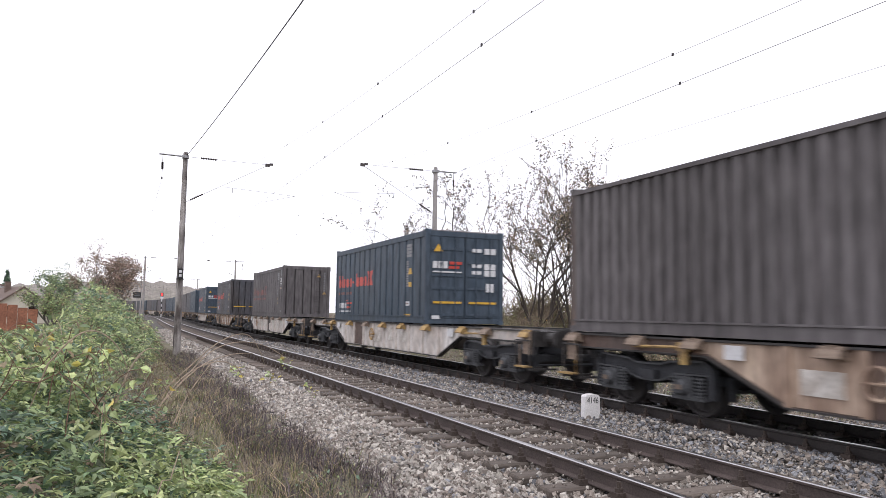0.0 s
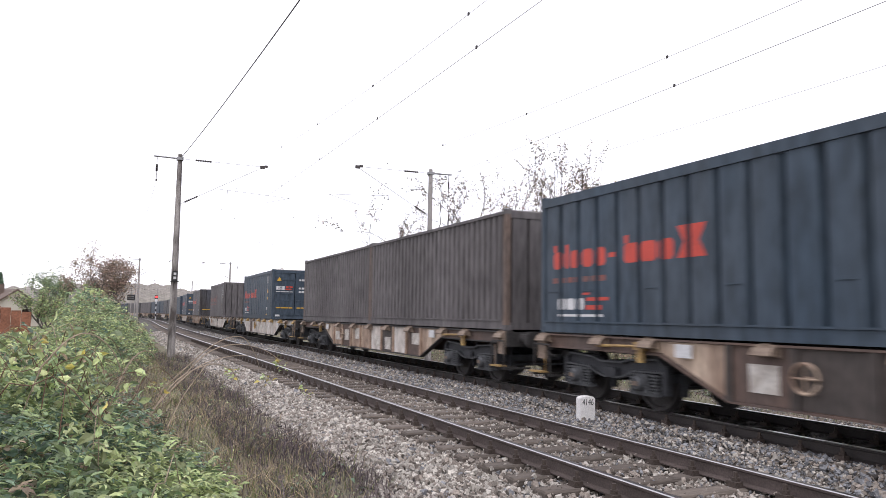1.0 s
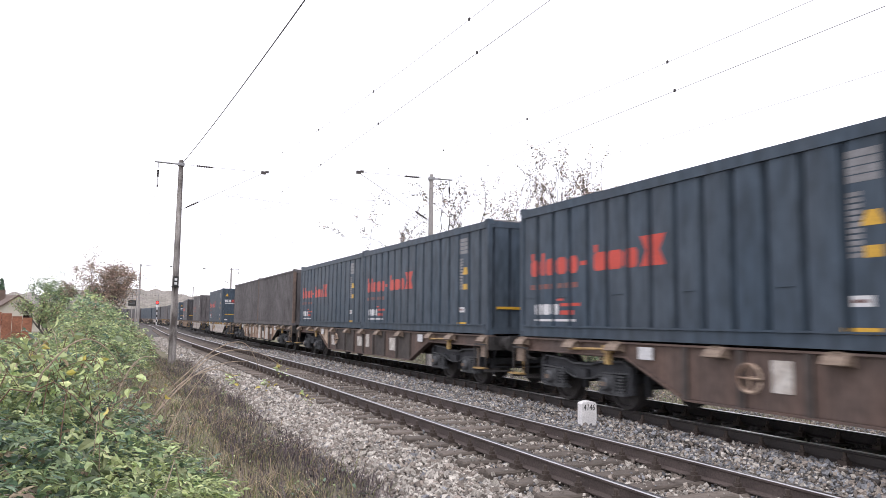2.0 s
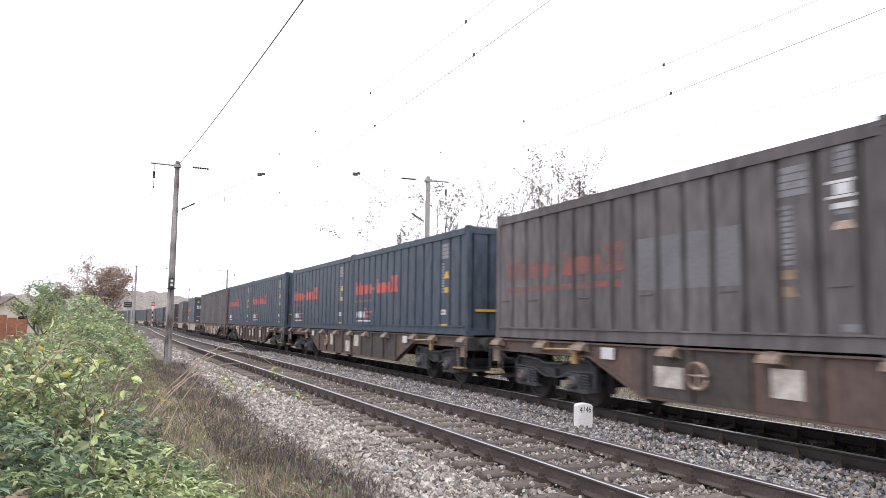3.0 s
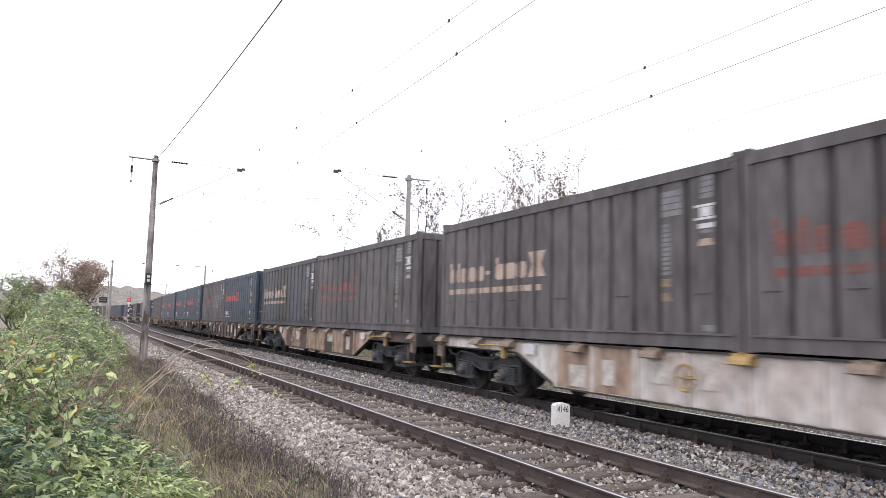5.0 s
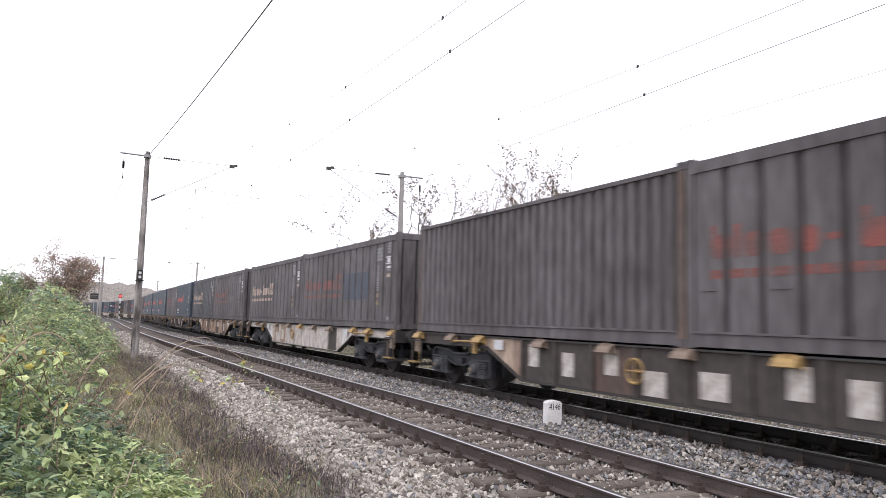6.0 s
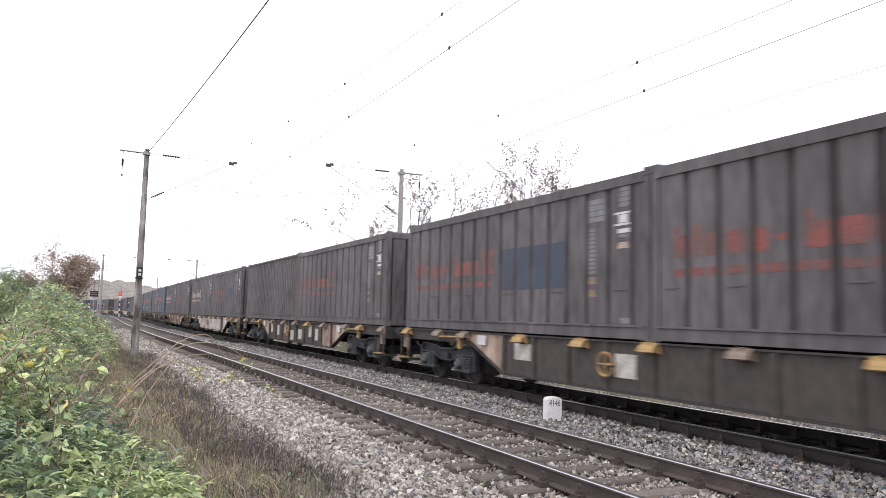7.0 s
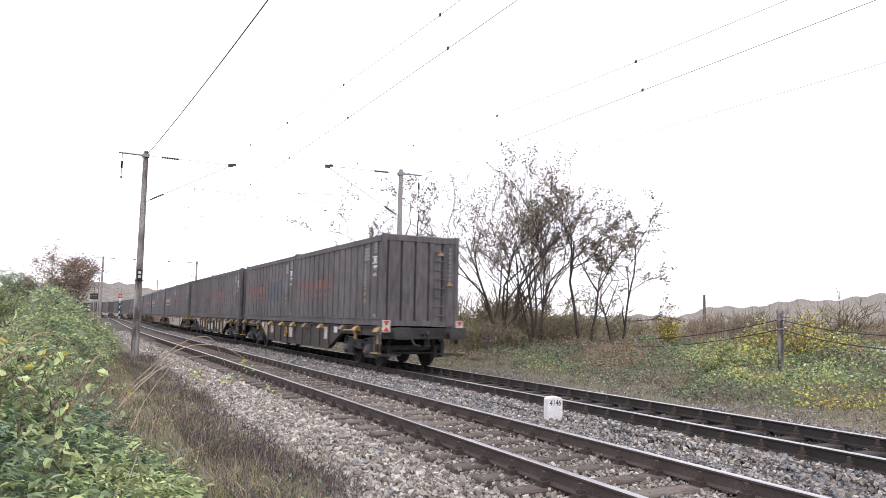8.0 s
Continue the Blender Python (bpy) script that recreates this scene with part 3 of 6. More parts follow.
def container(style, paint, text, patch, end):
    """A 30-foot bulk container standing lengthwise on y, rear face at y = 0."""
    key = (style, paint)
    if key not in _boxes:
        _boxes[key] = container_meshes(style, paint)
    m = _boxes[key]
    words = {"blue": "dark blue", "slate": "faded slate-grey", "brown": "dirt-brown"}[paint]
    lab = f"{words} corrugated steel freight container" + {"": " with plain sides", "new": " with bright red markings", "worn": " with worn red markings", "cream": " with cream markings"}[text]
    root = tagged(new("freight_container"), lab, "container", "containers on the train")
    part("frame", m["frame"], root)
    part("side_panel", m["left"], root)
    part("side_panel", m["right"], root)
    part("roof", m["roof"], root)
    part("floor", m["floor"], root)
    front = part("end_wall", m["end"], root, at=pose(0, BOX, 0, 0, 0, 180))
    if end == "door":
        for sx in (-1, 1):
            x0, x1 = (-BOX_W / 2 + 0.15, -0.02) if sx < 0 else (0.02, BOX_W / 2 - 0.15)
            d = part("door", m[f"door{sx}"], root)
            for i in range(6):
                part("door_rib", m[f"door_rib{sx}"], d, at=pose(0, 0, FLOOR + 0.24 + i * 0.375))
            for u in (0.3, 0.72):
                part("locking_bar", m["locking_bar"], d, at=pose(x0 + (x1 - x0) * u, 0, 0))
    else:
        part("end_wall", m["end"], root)
        part("ladder", m["ladder"], root, "steel rung ladder")
    for x in (-1, 1):
        for y in (0.077, BOX - 0.077):
            for z in (FLOOR, TOP - 0.115):
                part("corner_casting", m["casting"], root, at=pose(x * (BOX_W / 2 - 0.083), y, z))
    w = BOX_W / 2
    if style == "rib":
        for i in (0, 3, 6, 9, 12, 14):
            part("lashing_bar", m["lashing_bar"], root, at=pose(0, RIB_START + (i + 0.55) * RIB, 2.0))
    if text:
        key = ("text", text)
        if key not in _boxes:
            _boxes[key] = ([me for q in lettering(text) for me in paint_pieces("emblem_block", q, -w + 0.009)], paint_mesh("data_panel", marks(text), -w + 0.009))
        for q in _boxes[key][0]:
            part("emblem_block", q, root)
        part("data_panel", _boxes[key][1], root, "columns of small stencilled marks")["kind"] = "stuff"
    if patch:
        if patch not in _boxes:
            _boxes[patch] = paint_pieces("paint_patch", [block(4.80 + k * RIB, 5.26 + k * RIB, 2.08, 2.92, patch) for k in range(4)], -w + 0.009)
        for q in _boxes[patch]:
            part("paint_patch", q, root, "overpainted rectangle")
    # end-face marks
    key = ("endmark", end, text == "new")
    if key not in _boxes:
        sh = Shape()
        y = -0.004
        def flat(x0, x1, z0, z1, mi):
            sh.add([(x0, y, z0), (x1, y, z0), (x1, y, z1), (x0, y, z1), (x0, 0.02, z0), (x1, 0.02, z0), (x1, 0.02, z1), (x0, 0.02, z1)],
                   [[0, 1, 2, 3], [0, 1, 5, 4], [2, 3, 7, 6], [1, 2, 6, 5], [0, 3, 7, 4]], mi)
        def tri(x, z, s):
            sh.add([(x - s, y - 0.004, z), (x + s, y - 0.004, z), (x, y - 0.004, z + 1.5 * s), (x - s, 0.02, z), (x + s, 0.02, z), (x, 0.02, z + 1.5 * s)],
                   [[0, 1, 2], [0, 1, 4, 3], [1, 2, 5, 4], [2, 0, 3, 5]], 1)
        if end == "door":
            tri(-0.86, 3.28, 0.14)
            for j in range(3):
                flat(-1.02 + j * 0.16, -0.89 + j * 0.16, 2.8, 3.0, 0)
            flat(-0.5, -0.12, 2.92, 3.0, 2)
            flat(-0.52, -0.2, 2.8, 2.87, 2)
            flat(-1.02, -0.12, 2.68, 2.72, 0)
            for z in (3.3, 2.85, 2.66):
                flat(0.22, 0.52, z, z + 0.1, 0)
                flat(0.62, 0.98, z - 0.05, z + 0.12, 0)
            flat(0.68, 0.92, 2.15, 2.4, 0)
            flat(-1.0, -0.12, 1.80, 1.86, 1)
            flat(0.12, 1.0, 1.80, 1.86, 1)
            flat(-1.03, -0.78, 1.36, 1.46, 0)
        else:
            tri(0.62, 3.34, 0.11)
            tri(0.94, 2.44, 0.10)
            if text == "new":
                flat(-1.0, -0.12, 1.80, 1.86, 1)
                flat(0.12, 1.0, 1.80, 1.86, 1)
            for j in range(9):
                flat(0.90, 0.98, 3.5 - j * 0.13, 3.6 - j * 0.13, 0)
        _boxes[key] = sh.mesh("end_marking", ["dull_white" if end != "door" else "white", "yellow_worn" if end != "door" and text != "new" else "yellow", "red"])
    part("end_marking", _boxes[key], root, "small stencilled marks and warning triangles")["kind"] = "stuff"
    return root


def wagon_meshes(paint):
    """A 60-foot flat wagon, 19.74 m over buffers, centred on the origin, rail top at z = 0."""
    out = {}
    fr = Shape()
    half = WAGON / 2 - 0.62
    # fish-bellied side sills: deep between the bogies, shallow over them
    poly = [(-half, 1.19), (-half, 0.93), (-5.7, 0.93), (-4.3, 0.36), (4.3, 0.36), (5.7, 0.93), (half, 0.93), (half, 1.19)]
    for sx in (-1, 1):
        a, b = sx * 1.16, sx * 1.175
        fr.prism(poly, "x", min(a, b), max(a, b), 0)
        c, d = sx * 1.09, sx * 1.24
        fr.prism([(-half, 1.165), (-half, 1.195), (half, 1.195), (half, 1.165)], "x", min(c, d), max(c, d), 1)
        for p0, p1 in (((-half, 0.93), (-5.7, 0.93)), ((-5.7, 0.93), (-4.3, 0.36)), ((-4.3, 0.36), (4.3, 0.36)), ((4.3, 0.36), (5.7, 0.93)), ((5.7, 0.93), (half, 0.93))):
            fr.prism([p0, p1, (p1[0], p1[1] + 0.025), (p0[0], p0[1] + 0.025)], "x", min(c, d), max(c, d), 1)
    out["side_sill"] = fr.mesh("side_sill", ["wagon_rust" if paint == "wagon_tan" else paint, "wagon_dark" if paint != "wagon_rust" else "wagon_rust"])
    st = Shape()
    st.box(-0.06, 0.0, -0.045, 0.045, 0.385, 1.162)
    out["stiffener"] = st.mesh("stiffener", ["wagon_umber" if paint == "wagon_rust" else paint])
    for m_ in ("wagon_white", "wagon_rust", "wagon_tan", "wagon_umber"):
        by = Shape()
        by.box(-0.008, 0.0, -0.49, 0.49, 0.40, 1.155)
        out["bay_" + m_] = by.mesh("sill_panel", [m_])
        ed = Shape()
        ed.prism([(0.0, 0.40), (0.0, 1.155), (1.7, 1.155), (1.7, 0.98), (1.38, 0.98)], "x", -0.008, 0.0)
        out["edge_" + m_] = ed.mesh("sill_panel", [m_])
    for i, (w_, h_) in enumerate(((0.48, 0.38), (0.32, 0.42), (0.60, 0.32))):
        pn = Shape()
        pn.box(-0.014, 0.0, -w_ / 2, w_ / 2, -h_ / 2, h_ / 2)
        out[f"stencil_{i}"] = pn.mesh("stencil_panel", ["white_dirty"])
    un = Shape()
    un.box(-0.35, 0.35, -half, half, 0.85, 1.15)
    for y in (-half + 0.1, -7.1, -3.5, 0, 3.5, 7.1, half - 0.1):
        un.box(-1.15, 1.15, y - 0.12, y + 0.12, 0.95, 1.16)
    un.box(-1.25, 1.25, -half - 0.02, -half + 0.14, 0.86, 1.17)
    un.box(-1.25, 1.25, half - 0.14, half + 0.02, 0.86, 1.17)
    un.lathe([(-1.2, 0.2), (1.2, 0.2)], (0.55, 1.6, 0.72), "y", 12)
    un.box(-0.9, -0.3, -1.8, -0.4, 0.5, 0.9)
    out["underframe"] = un.mesh("underframe", ["wagon_dark"])
    tw = Shape()
    # folded plate that hangs out over the sill, with cheeks and a locking stud
    tw.prism([(0.07, 1.195), (0.07, 1.165), (-0.06, 1.15), (-0.13, 1.055), (-0.11, 1.04), (-0.02, 1.12), (0.0, 1.195)], "y", -0.17, 0.17)
    for y in (-0.17, 0.145):
        tw.prism([(0.07, 1.165), (-0.05, 1.15), (-0.10, 1.075), (0.07, 1.02)], "y", y, y + 0.025)
    tw.box(-0.03, 0.05, -0.05, 0.05, 1.195, 1.208, 0, 0.01)
    out["rest"] = tw.mesh("container_rest", ["yellow_worn"])
    lv = Shape()
    lv.box(-0.07, 0.03, -0.62, -0.38, 1.0, 1.13, 0, 0.02)
    lv.box(-0.05, 0.02, -0.56, -0.44, 0.80, 1.0)
    lv.tube([(-0.05, -0.4, 1.06), (-0.06, 0.1, 1.05), (-0.06, 0.62, 1.03)], 0.024, 6)
    lv.box(-0.07, -0.04, 0.1, 0.62, 1.03, 1.06)
    out["lever"] = lv.mesh("brake_lever", ["yellow_worn"])
    cp = Shape()
    cp.box(-0.05, 0.02, -0.13, 0.13, 0.70, 1.165, 0, 0.015)
    cp.tube([(-0.03, -0.12, 0.70), (-0.03, -0.12, 0.44), (-0.03, 0.28, 0.44), (-0.03, 0.28, 0.90)], 0.018, 6)
    cp.box(-0.16, 0.02, -0.12, 0.28, 0.43, 0.46)
    out["corner_step"] = cp.mesh("corner_step", ["rest_pale", "yellow_worn"])
    for p in out["corner_step"].polygons:
        p.material_index = int(p.center.z < 0.6)
    bu = Shape()
    bu.lathe([(-0.03, 0.15), (0.02, 0.15), (0.03, 0.115), (0.32, 0.115), (0.32, 0.08), (0.57, 0.08)], (0, 0, 0), "y", 14)
    bu.prism([(-0.27, -0.11), (-0.2, -0.17), (0.2, -0.17), (0.27, -0.11), (0.27, 0.11), (0.2, 0.17), (-0.2, 0.17), (-0.27, 0.11)], "y", 0.57, 0.605)
    bu.prism([(-0.22, -0.08), (-0.16, -0.13), (0.16, -0.13), (0.22, -0.08), (0.22, 0.08), (0.16, 0.13), (-0.16, 0.13), (-0.22, 0.08)], "y", 0.605, 0.618)
    out["buffer"] = bu.mesh("buffer", ["wagon_dark"])
    hk = Shape()
    hk.tube([(0, 0, 0), (0, 0.25, 0), (0, 0.36, 0.07), (0, 0.42, 0.0), (0, 0.36, -0.06)], 0.04, 8)
    hk.tube([(0.05, 0.3, 0), (0.05, 0.36, -0.35), (-0.05, 0.36, -0.35), (-0.05, 0.3, 0)], 0.022, 6)
    hk.tube([(0.35, 0, -0.1), (0.35, 0.25, -0.3), (0.28, 0.45, -0.32)], 0.03, 8)
    out["coupling"] = hk.mesh("coupling", ["wagon_dark"])
    sp = Shape()
    sp.box(-0.335, -0.305, -0.28, 0.28, 0.95, 0.98)
    for y in (-0.28, 0.28):
        sp.box(-0.35, 0.35, y - 0.02, y + 0.02, 0.35, 0.39)
        sp.tube([(-0.32, y, 0.37), (-0.32, y, 0.98)], 0.015, 6)
    out["step"] = sp.mesh("step", ["wagon_dark"])
    pl = Shape()
    pl.box(-0.012, 0.0, -0.17, 0.17, 0.93, 1.13)
    out["plate"] = pl.mesh("label_plate", ["white"])
    hw = Shape()
    ring = [(0.19 * math.cos(u), 0.19 * math.sin(u)) for u in [2 * math.pi * i / 18 for i in range(19)]]
    hw.tube([(-0.06, a, b) for a, b in ring], 0.022, 6)
    for i in range(4):
        u = math.pi * i / 2
        hw.tube([(-0.06, 0, 0), (-0.06, 0.19 * math.cos(u), 0.19 * math.sin(u))], 0.014, 5)
    hw.tube([(0.04, 0, 0), (-0.07, 0, 0)], 0.03, 8)
    out["handwheel"] = hw.mesh("handwheel", ["yellow_worn"])
    # bogie
    sf = Shape()
    top = [(1.36, 0.74), (1.22, 0.84), (0.5, 0.80), (0.3, 0.74), (-0.3, 0.74), (-0.5, 0.80), (-1.22, 0.84), (-1.36, 0.74)]
    low = [(-1.36, 0.64), (-0.62, 0.62), (-0.42, 0.53), (-0.2, 0.48), (0.2, 0.48), (0.42, 0.53), (0.62, 0.62), (1.36, 0.64)]
    sf.prism(low + top, "x", -0.05, 0.0)
    # lower and upper flanges stand out from the web
    for edge in (low, top):
        for p0, p1 in zip(edge, edge[1:]):
            sf.prism([p0, p1, (p1[0], p1[1] + 0.03), (p0[0], p0[1] + 0.03)], "x", -0.13, 0.03, 1)
    sf.box(-0.15, -0.05, -0.16, 0.16, 0.50, 0.66, 0, 0.02)
    for y in (-1.42, 1.32):
        sf.box(-0.12, 0.0, y, y + 0.10, 0.30, 0.76)
    out["side_frame"] = sf.mesh("side_frame", ["bogie", "axle"])
    bf = Shape()
    bf.box(-1.0, 1.0, -0.2, 0.2, 0.5, 0.78)
    bf.box(-0.14, 0.14, -1.3, 1.3, 0.54, 0.62)
    bf.box(-1.0, 1.0, -1.38, -1.28, 0.5, 0.64)
    bf.box(-1.0, 1.0, 1.28, 1.38, 0.5, 0.64)
    bf.lathe([(0, 0.3), (0.12, 0.3)], (0, 0, 0.76), "z", 16)
    out["bogie_frame"] = bf.mesh("bogie_frame", ["bogie"])
    ab = Shape()
    ab.box(-0.13, 0.13, -0.15, 0.15, 0.31, 0.62, 0, 0.03)
    ab.lathe([(-0.23, 0.09), (-0.19, 0.125), (0, 0.125)], (0, 0, 0.46), "x", 14)
    ab.box(-0.245, -0.225, -0.05, 0.05, 0.43, 0.50, 1)
    ab.box(-0.10, 0.10, -0.36, 0.36, 0.27, 0.32, 0, 0.03)
    out["axle_box"] = ab.mesh("axle_box", ["axle", "rest_pale"])
    cs = Shape()
    cs.lathe([(i * 0.052 + a, r) for i in range(6) for a, r in ((0, 0.055), (0.004, 0.092), (0.030, 0.092), (0.034, 0.055))], (0, 0, 0.32), "z", 10)
    out["spring"] = cs.mesh("spring", ["axle"])
    br = Shape()
    for sx in (-1, 1):
        br.box(sx * 0.76 - 0.05, sx * 0.76 + 0.05, -0.05, 0.05, 0.28, 0.62)
        br.tube([(sx * 0.76, 0, 0.6), (sx * 0.70, 0, 0.86)], 0.022, 6)
    br.tube([(-0.78, 0, 0.42), (0.78, 0, 0.42)], 0.03, 6)
    out["brake_beam"] = br.mesh("brake_beam", ["bogie"])
    ws = Shape()
    for sx in (-1, 1):
        o = 0.69
        prof = [(0.0, 0.10), (0.01, 0.12), (0.02, 0.38), (0.0, 0.40), (0.0, 0.488), (0.03, 0.488), (0.035, 0.462), (0.135, 0.455), (0.135, 0.40), (0.1, 0.38), (0.1, 0.12), (0.13, 0.10)]
        ws.lathe([(sx * (o + a), r) for a, r in prof], (0, 0, 0), "x", 28)
    ws.lathe([(-1.02, 0.075), (-0.8, 0.085), (0.8, 0.085), (1.02, 0.075)], (0, 0, 0), "x", 12)
    for j in range(2):
        ws.box(-0.83, -0.828, -0.03, 0.03, 0.16 if j else -0.34, 0.34 if j else -0.16)
    out["wheelset"] = ws.mesh("wheelset", ["wheel"])
    return out


M["yellow_worn"] = material("worn_yellow_steel_paint", (0.46, 0.31, 0.11), 0.65, vary=0.3, scale=5, fine=30, bump=0.2, second=(0.20, 0.12, 0.06), amount=0.8)
M["ochre"] = material("faded_ochre_marking_paint", (0.25, 0.185, 0.11), 0.6, vary=0.3, scale=5, fine=30, bump=0.02, second=(0.17, 0.13, 0.09))
M["rest_pale"] = material("pale_worn_steel_paint", (0.27, 0.21, 0.16), 0.7, vary=0.3, scale=5, fine=30, bump=0.2, second=(0.12, 0.08, 0.06), amount=0.8)
M["white_dirty"] = material("dirty_white_stencil_paint", (0.66, 0.64, 0.60), 0.6, vary=0.2, scale=4, fine=20, bump=0.05, second=(0.34, 0.29, 0.25), amount=0.8)
_wagons, ROLLING_RND = {}, []
WHEELSETS = []


def wagon(paint, yellow, turning):
    if paint not in _wagons:
        _wagons[paint] = wagon_meshes(paint)
    m = _wagons[paint]
    words = {"wagon_white": "dirty pale-grey", "wagon_rust": "rust-brown", "wagon_tan": "rust-stained tan", "wagon_umber": "soot-brown"}[paint]
    root = tagged(new("flat_wagon"), f"{words} steel container flat wagon rolling on two bogies", "wagon", "wagons of the train")
    part("side_sill", m["side_sill"], root)
    rnd = random.Random(len(ROLLING_RND))
    ROLLING_RND.append(0)
    mix = {"wagon_white": (0.72, 0.08, 0.12, 0.08), "wagon_rust": (0.0, 0.50, 0.08, 0.42), "wagon_tan": (0.10, 0.26, 0.54, 0.10), "wagon_umber": (0.0, 0.08, 0.08, 0.84)}[paint]
    names = ("wagon_white", "wagon_rust", "wagon_tan", "wagon_umber")
    for sx in (-1, 1):
        for j in range(9):
            part("stiffener", m["stiffener"], root, at=pose(sx * 1.175, -4.3 + j * 1.075, 0, 0, 0, 0 if sx < 0 else 180))
        if sx > 0:
            continue
        for j in range(8):
            part("sill_panel", m["bay_" + rnd.choices(names, mix)[0]], root, "weathered painted sill panel", pose(-1.175, -4.3 + 1.075 * (j + 0.5), 0))
            if rnd.random() < (0.8 if paint == "wagon_umber" else 0.55):
                part("stencil_panel", m[f"stencil_{rnd.randrange(3)}"], root, "pale stencilled panel", pose(-1.184, -4.3 + 1.075 * (j + 0.5) + rnd.uniform(-0.18, 0.18), rnd.uniform(0.62, 0.9)))
        for sy in (-1, 1):
            ob = part("sill_panel", m["edge_" + (paint if paint == "wagon_white" or rnd.random() < 0.4 else "wagon_tan")], root, "pale sill end panel", pose(-1.175, 4.3, 0) if sy > 0 else pose(-1.183, -4.3, 0, 0, 0, 180))
    part("underframe", m["underframe"], root, "soot-dark steel underframe")
    rest = m["rest"]
    for sx in (-1, 1):
        for y in (-9.0, -7.2, -5.9, -3.6, -1.7, 0.0, 1.7, 3.6, 5.9, 7.2, 9.0):
            bright = yellow and rnd.random() < 0.55
            ob = part("container_rest", rest, root, "worn yellow container rest" if bright else "rust-stained container rest", pose(sx * 1.27, y, 0))
            if not bright:
                ob.material_slots[0].link = "OBJECT"
                ob.material_slots[0].material = M["rest_pale"]
    for sy in (-1, 1):
        for sx in (-1, 1):
            part("buffer", m["buffer"], root, at=pose(sx * 0.875, sy * (WAGON / 2 - 0.62), 1.03, 0, 0, 0 if sy > 0 else 180))
            part("step", m["step"], root, at=pose(sx * 1.02, sy * (WAGON / 2 - 0.9), 0.02))
        part("coupling", m["coupling"], root, at=pose(0, sy * (WAGON / 2 - 0.62), 1.0, 0, 0, 0 if sy > 0 else 180))
        part("label_plate", m["plate"], root, "white label plate", pose(-1.24, sy * 5.15, 0.0))
        bogie = part("bogie", m["bogie_frame"], root, "grimy two-axle bogie", pose(0, sy * 7.1, 0))
        for y in (-1.45, -0.35, 0.35, 1.45):
            part("brake_beam", m["brake_beam"], bogie, at=pose(0, y, 0))
        for sx in (-1, 1):
            part("side_frame", m["side_frame"], bogie, at=pose(sx * 0.99, 0, 0, 0, 0, 0 if sx < 0 else 180))
        for ya in (-0.9, 0.9):
            for sx in (-1, 1):
                part("axle_box", m["axle_box"], bogie, at=pose(sx * 1.07, ya, 0, 0, 0, 0 if sx < 0 else 180))
                for q in (-0.26, 0.26):
                    part("spring", m["spring"], bogie, at=pose(sx * 1.10, ya + q, 0))
            wsob = part("wheelset", m["wheelset"], bogie, at=pose(0, ya, 0.46))
            if turning:
                WHEELSETS.append((wsob, ya))
        part("brake_lever", m["lever"], root, "worn yellow brake lever", pose(-1.25, sy * 6.6, 0))
        for sx in (-1, 1):
            part("corner_step", m["corner_step"], root, "pale worn corner plate with a foot step", pose(sx * 1.26, sy * 9.05, 0, 0, 0, 0 if sx < 0 else 180))
    hwheel = part("handwheel", m["handwheel"], root, "round brake handwheel", pose(-1.24, 1.0 if yellow else 3.0, 0.8))
    if not yellow:
        hwheel.material_slots[0].link = "OBJECT"
        hwheel.material_slots[0].material = M["wagon_tan"]
    return root


# from the last wagon forwards: wagon paint, yellow rests, and its containers as
# (offset of the rear from the wagon's load start, style, paint, marking, patch, rear end)
TRAIN = [
    ("wagon_umber", True, [(0, "rib", "brown", "worn", "", "ladder"), (9.17, "rib", "brown", "worn", "patch", "ladder")]),
    ("wagon_umber", True, [(0, "rib", "brown", "worn", "", "ladder"), (9.17, "fine", "brown", "", "", "ladder")]),
    ("wagon_white", True, [(0, "rib", "brown", "worn", "patch", "ladder"), (9.17, "rib", "brown", "cream", "", "ladder")]),
    ("wagon_tan", False, [(0, "rib", "brown", "worn", "", "ladder"), (9.17, "rib", "slate", "cream", "", "ladder")]),
    ("wagon_rust", False, [(0, "rib", "blue", "new", "", "ladder"), (9.17, "rib", "brown", "worn", "grey_patch", "ladder")]),
    ("wagon_rust", False, [(0, "rib", "blue", "new", "", "ladder"), (9.17, "rib", "blue", "new", "", "ladder")]),
    ("wagon_rust", False, [(0, "rib", "blue", "new", "", "ladder"), (9.17, "rib", "blue", "new", "", "ladder")]),
    ("wagon_tan", False, [(0, "fine", "brown", "", "", "ladder"), (9.17, "fine", "brown", "", "", "ladder")]),
    ("wagon_white", True, [(5.7, "rib", "blue", "new", "", "door")]),
    ("wagon_white", False, [(5.0, "rib", "brown", "worn", "", "ladder")]),
    ("wagon_tan", False, [(4.7, "rib", "slate", "new", "", "ladder")]),
    ("wagon_white", False, [(4.7, "rib", "blue", "new", "", "door")]),
]
for i in range(12):
    TRAIN.append((("wagon_rust", "wagon_tan", "wagon_white")[i % 3], i % 4 == 1,
                  [(0, "rib", ("blue", "brown", "slate")[i % 3], "", "", "ladder"), (9.17, "rib", ("slate", "blue", "brown")[(i // 2) % 3], "", "", "ladder")]))

ROLLING = []
for n, (paint, yellow, loads) in enumerate(TRAIN):
    ROLLING.append((wagon(paint, yellow, n < 10), n * WAGON + 9.15, 0.0))
    for off, *kind in loads:
        ROLLING.append((container(*kind), n * WAGON + 9.15, off - 9.15))


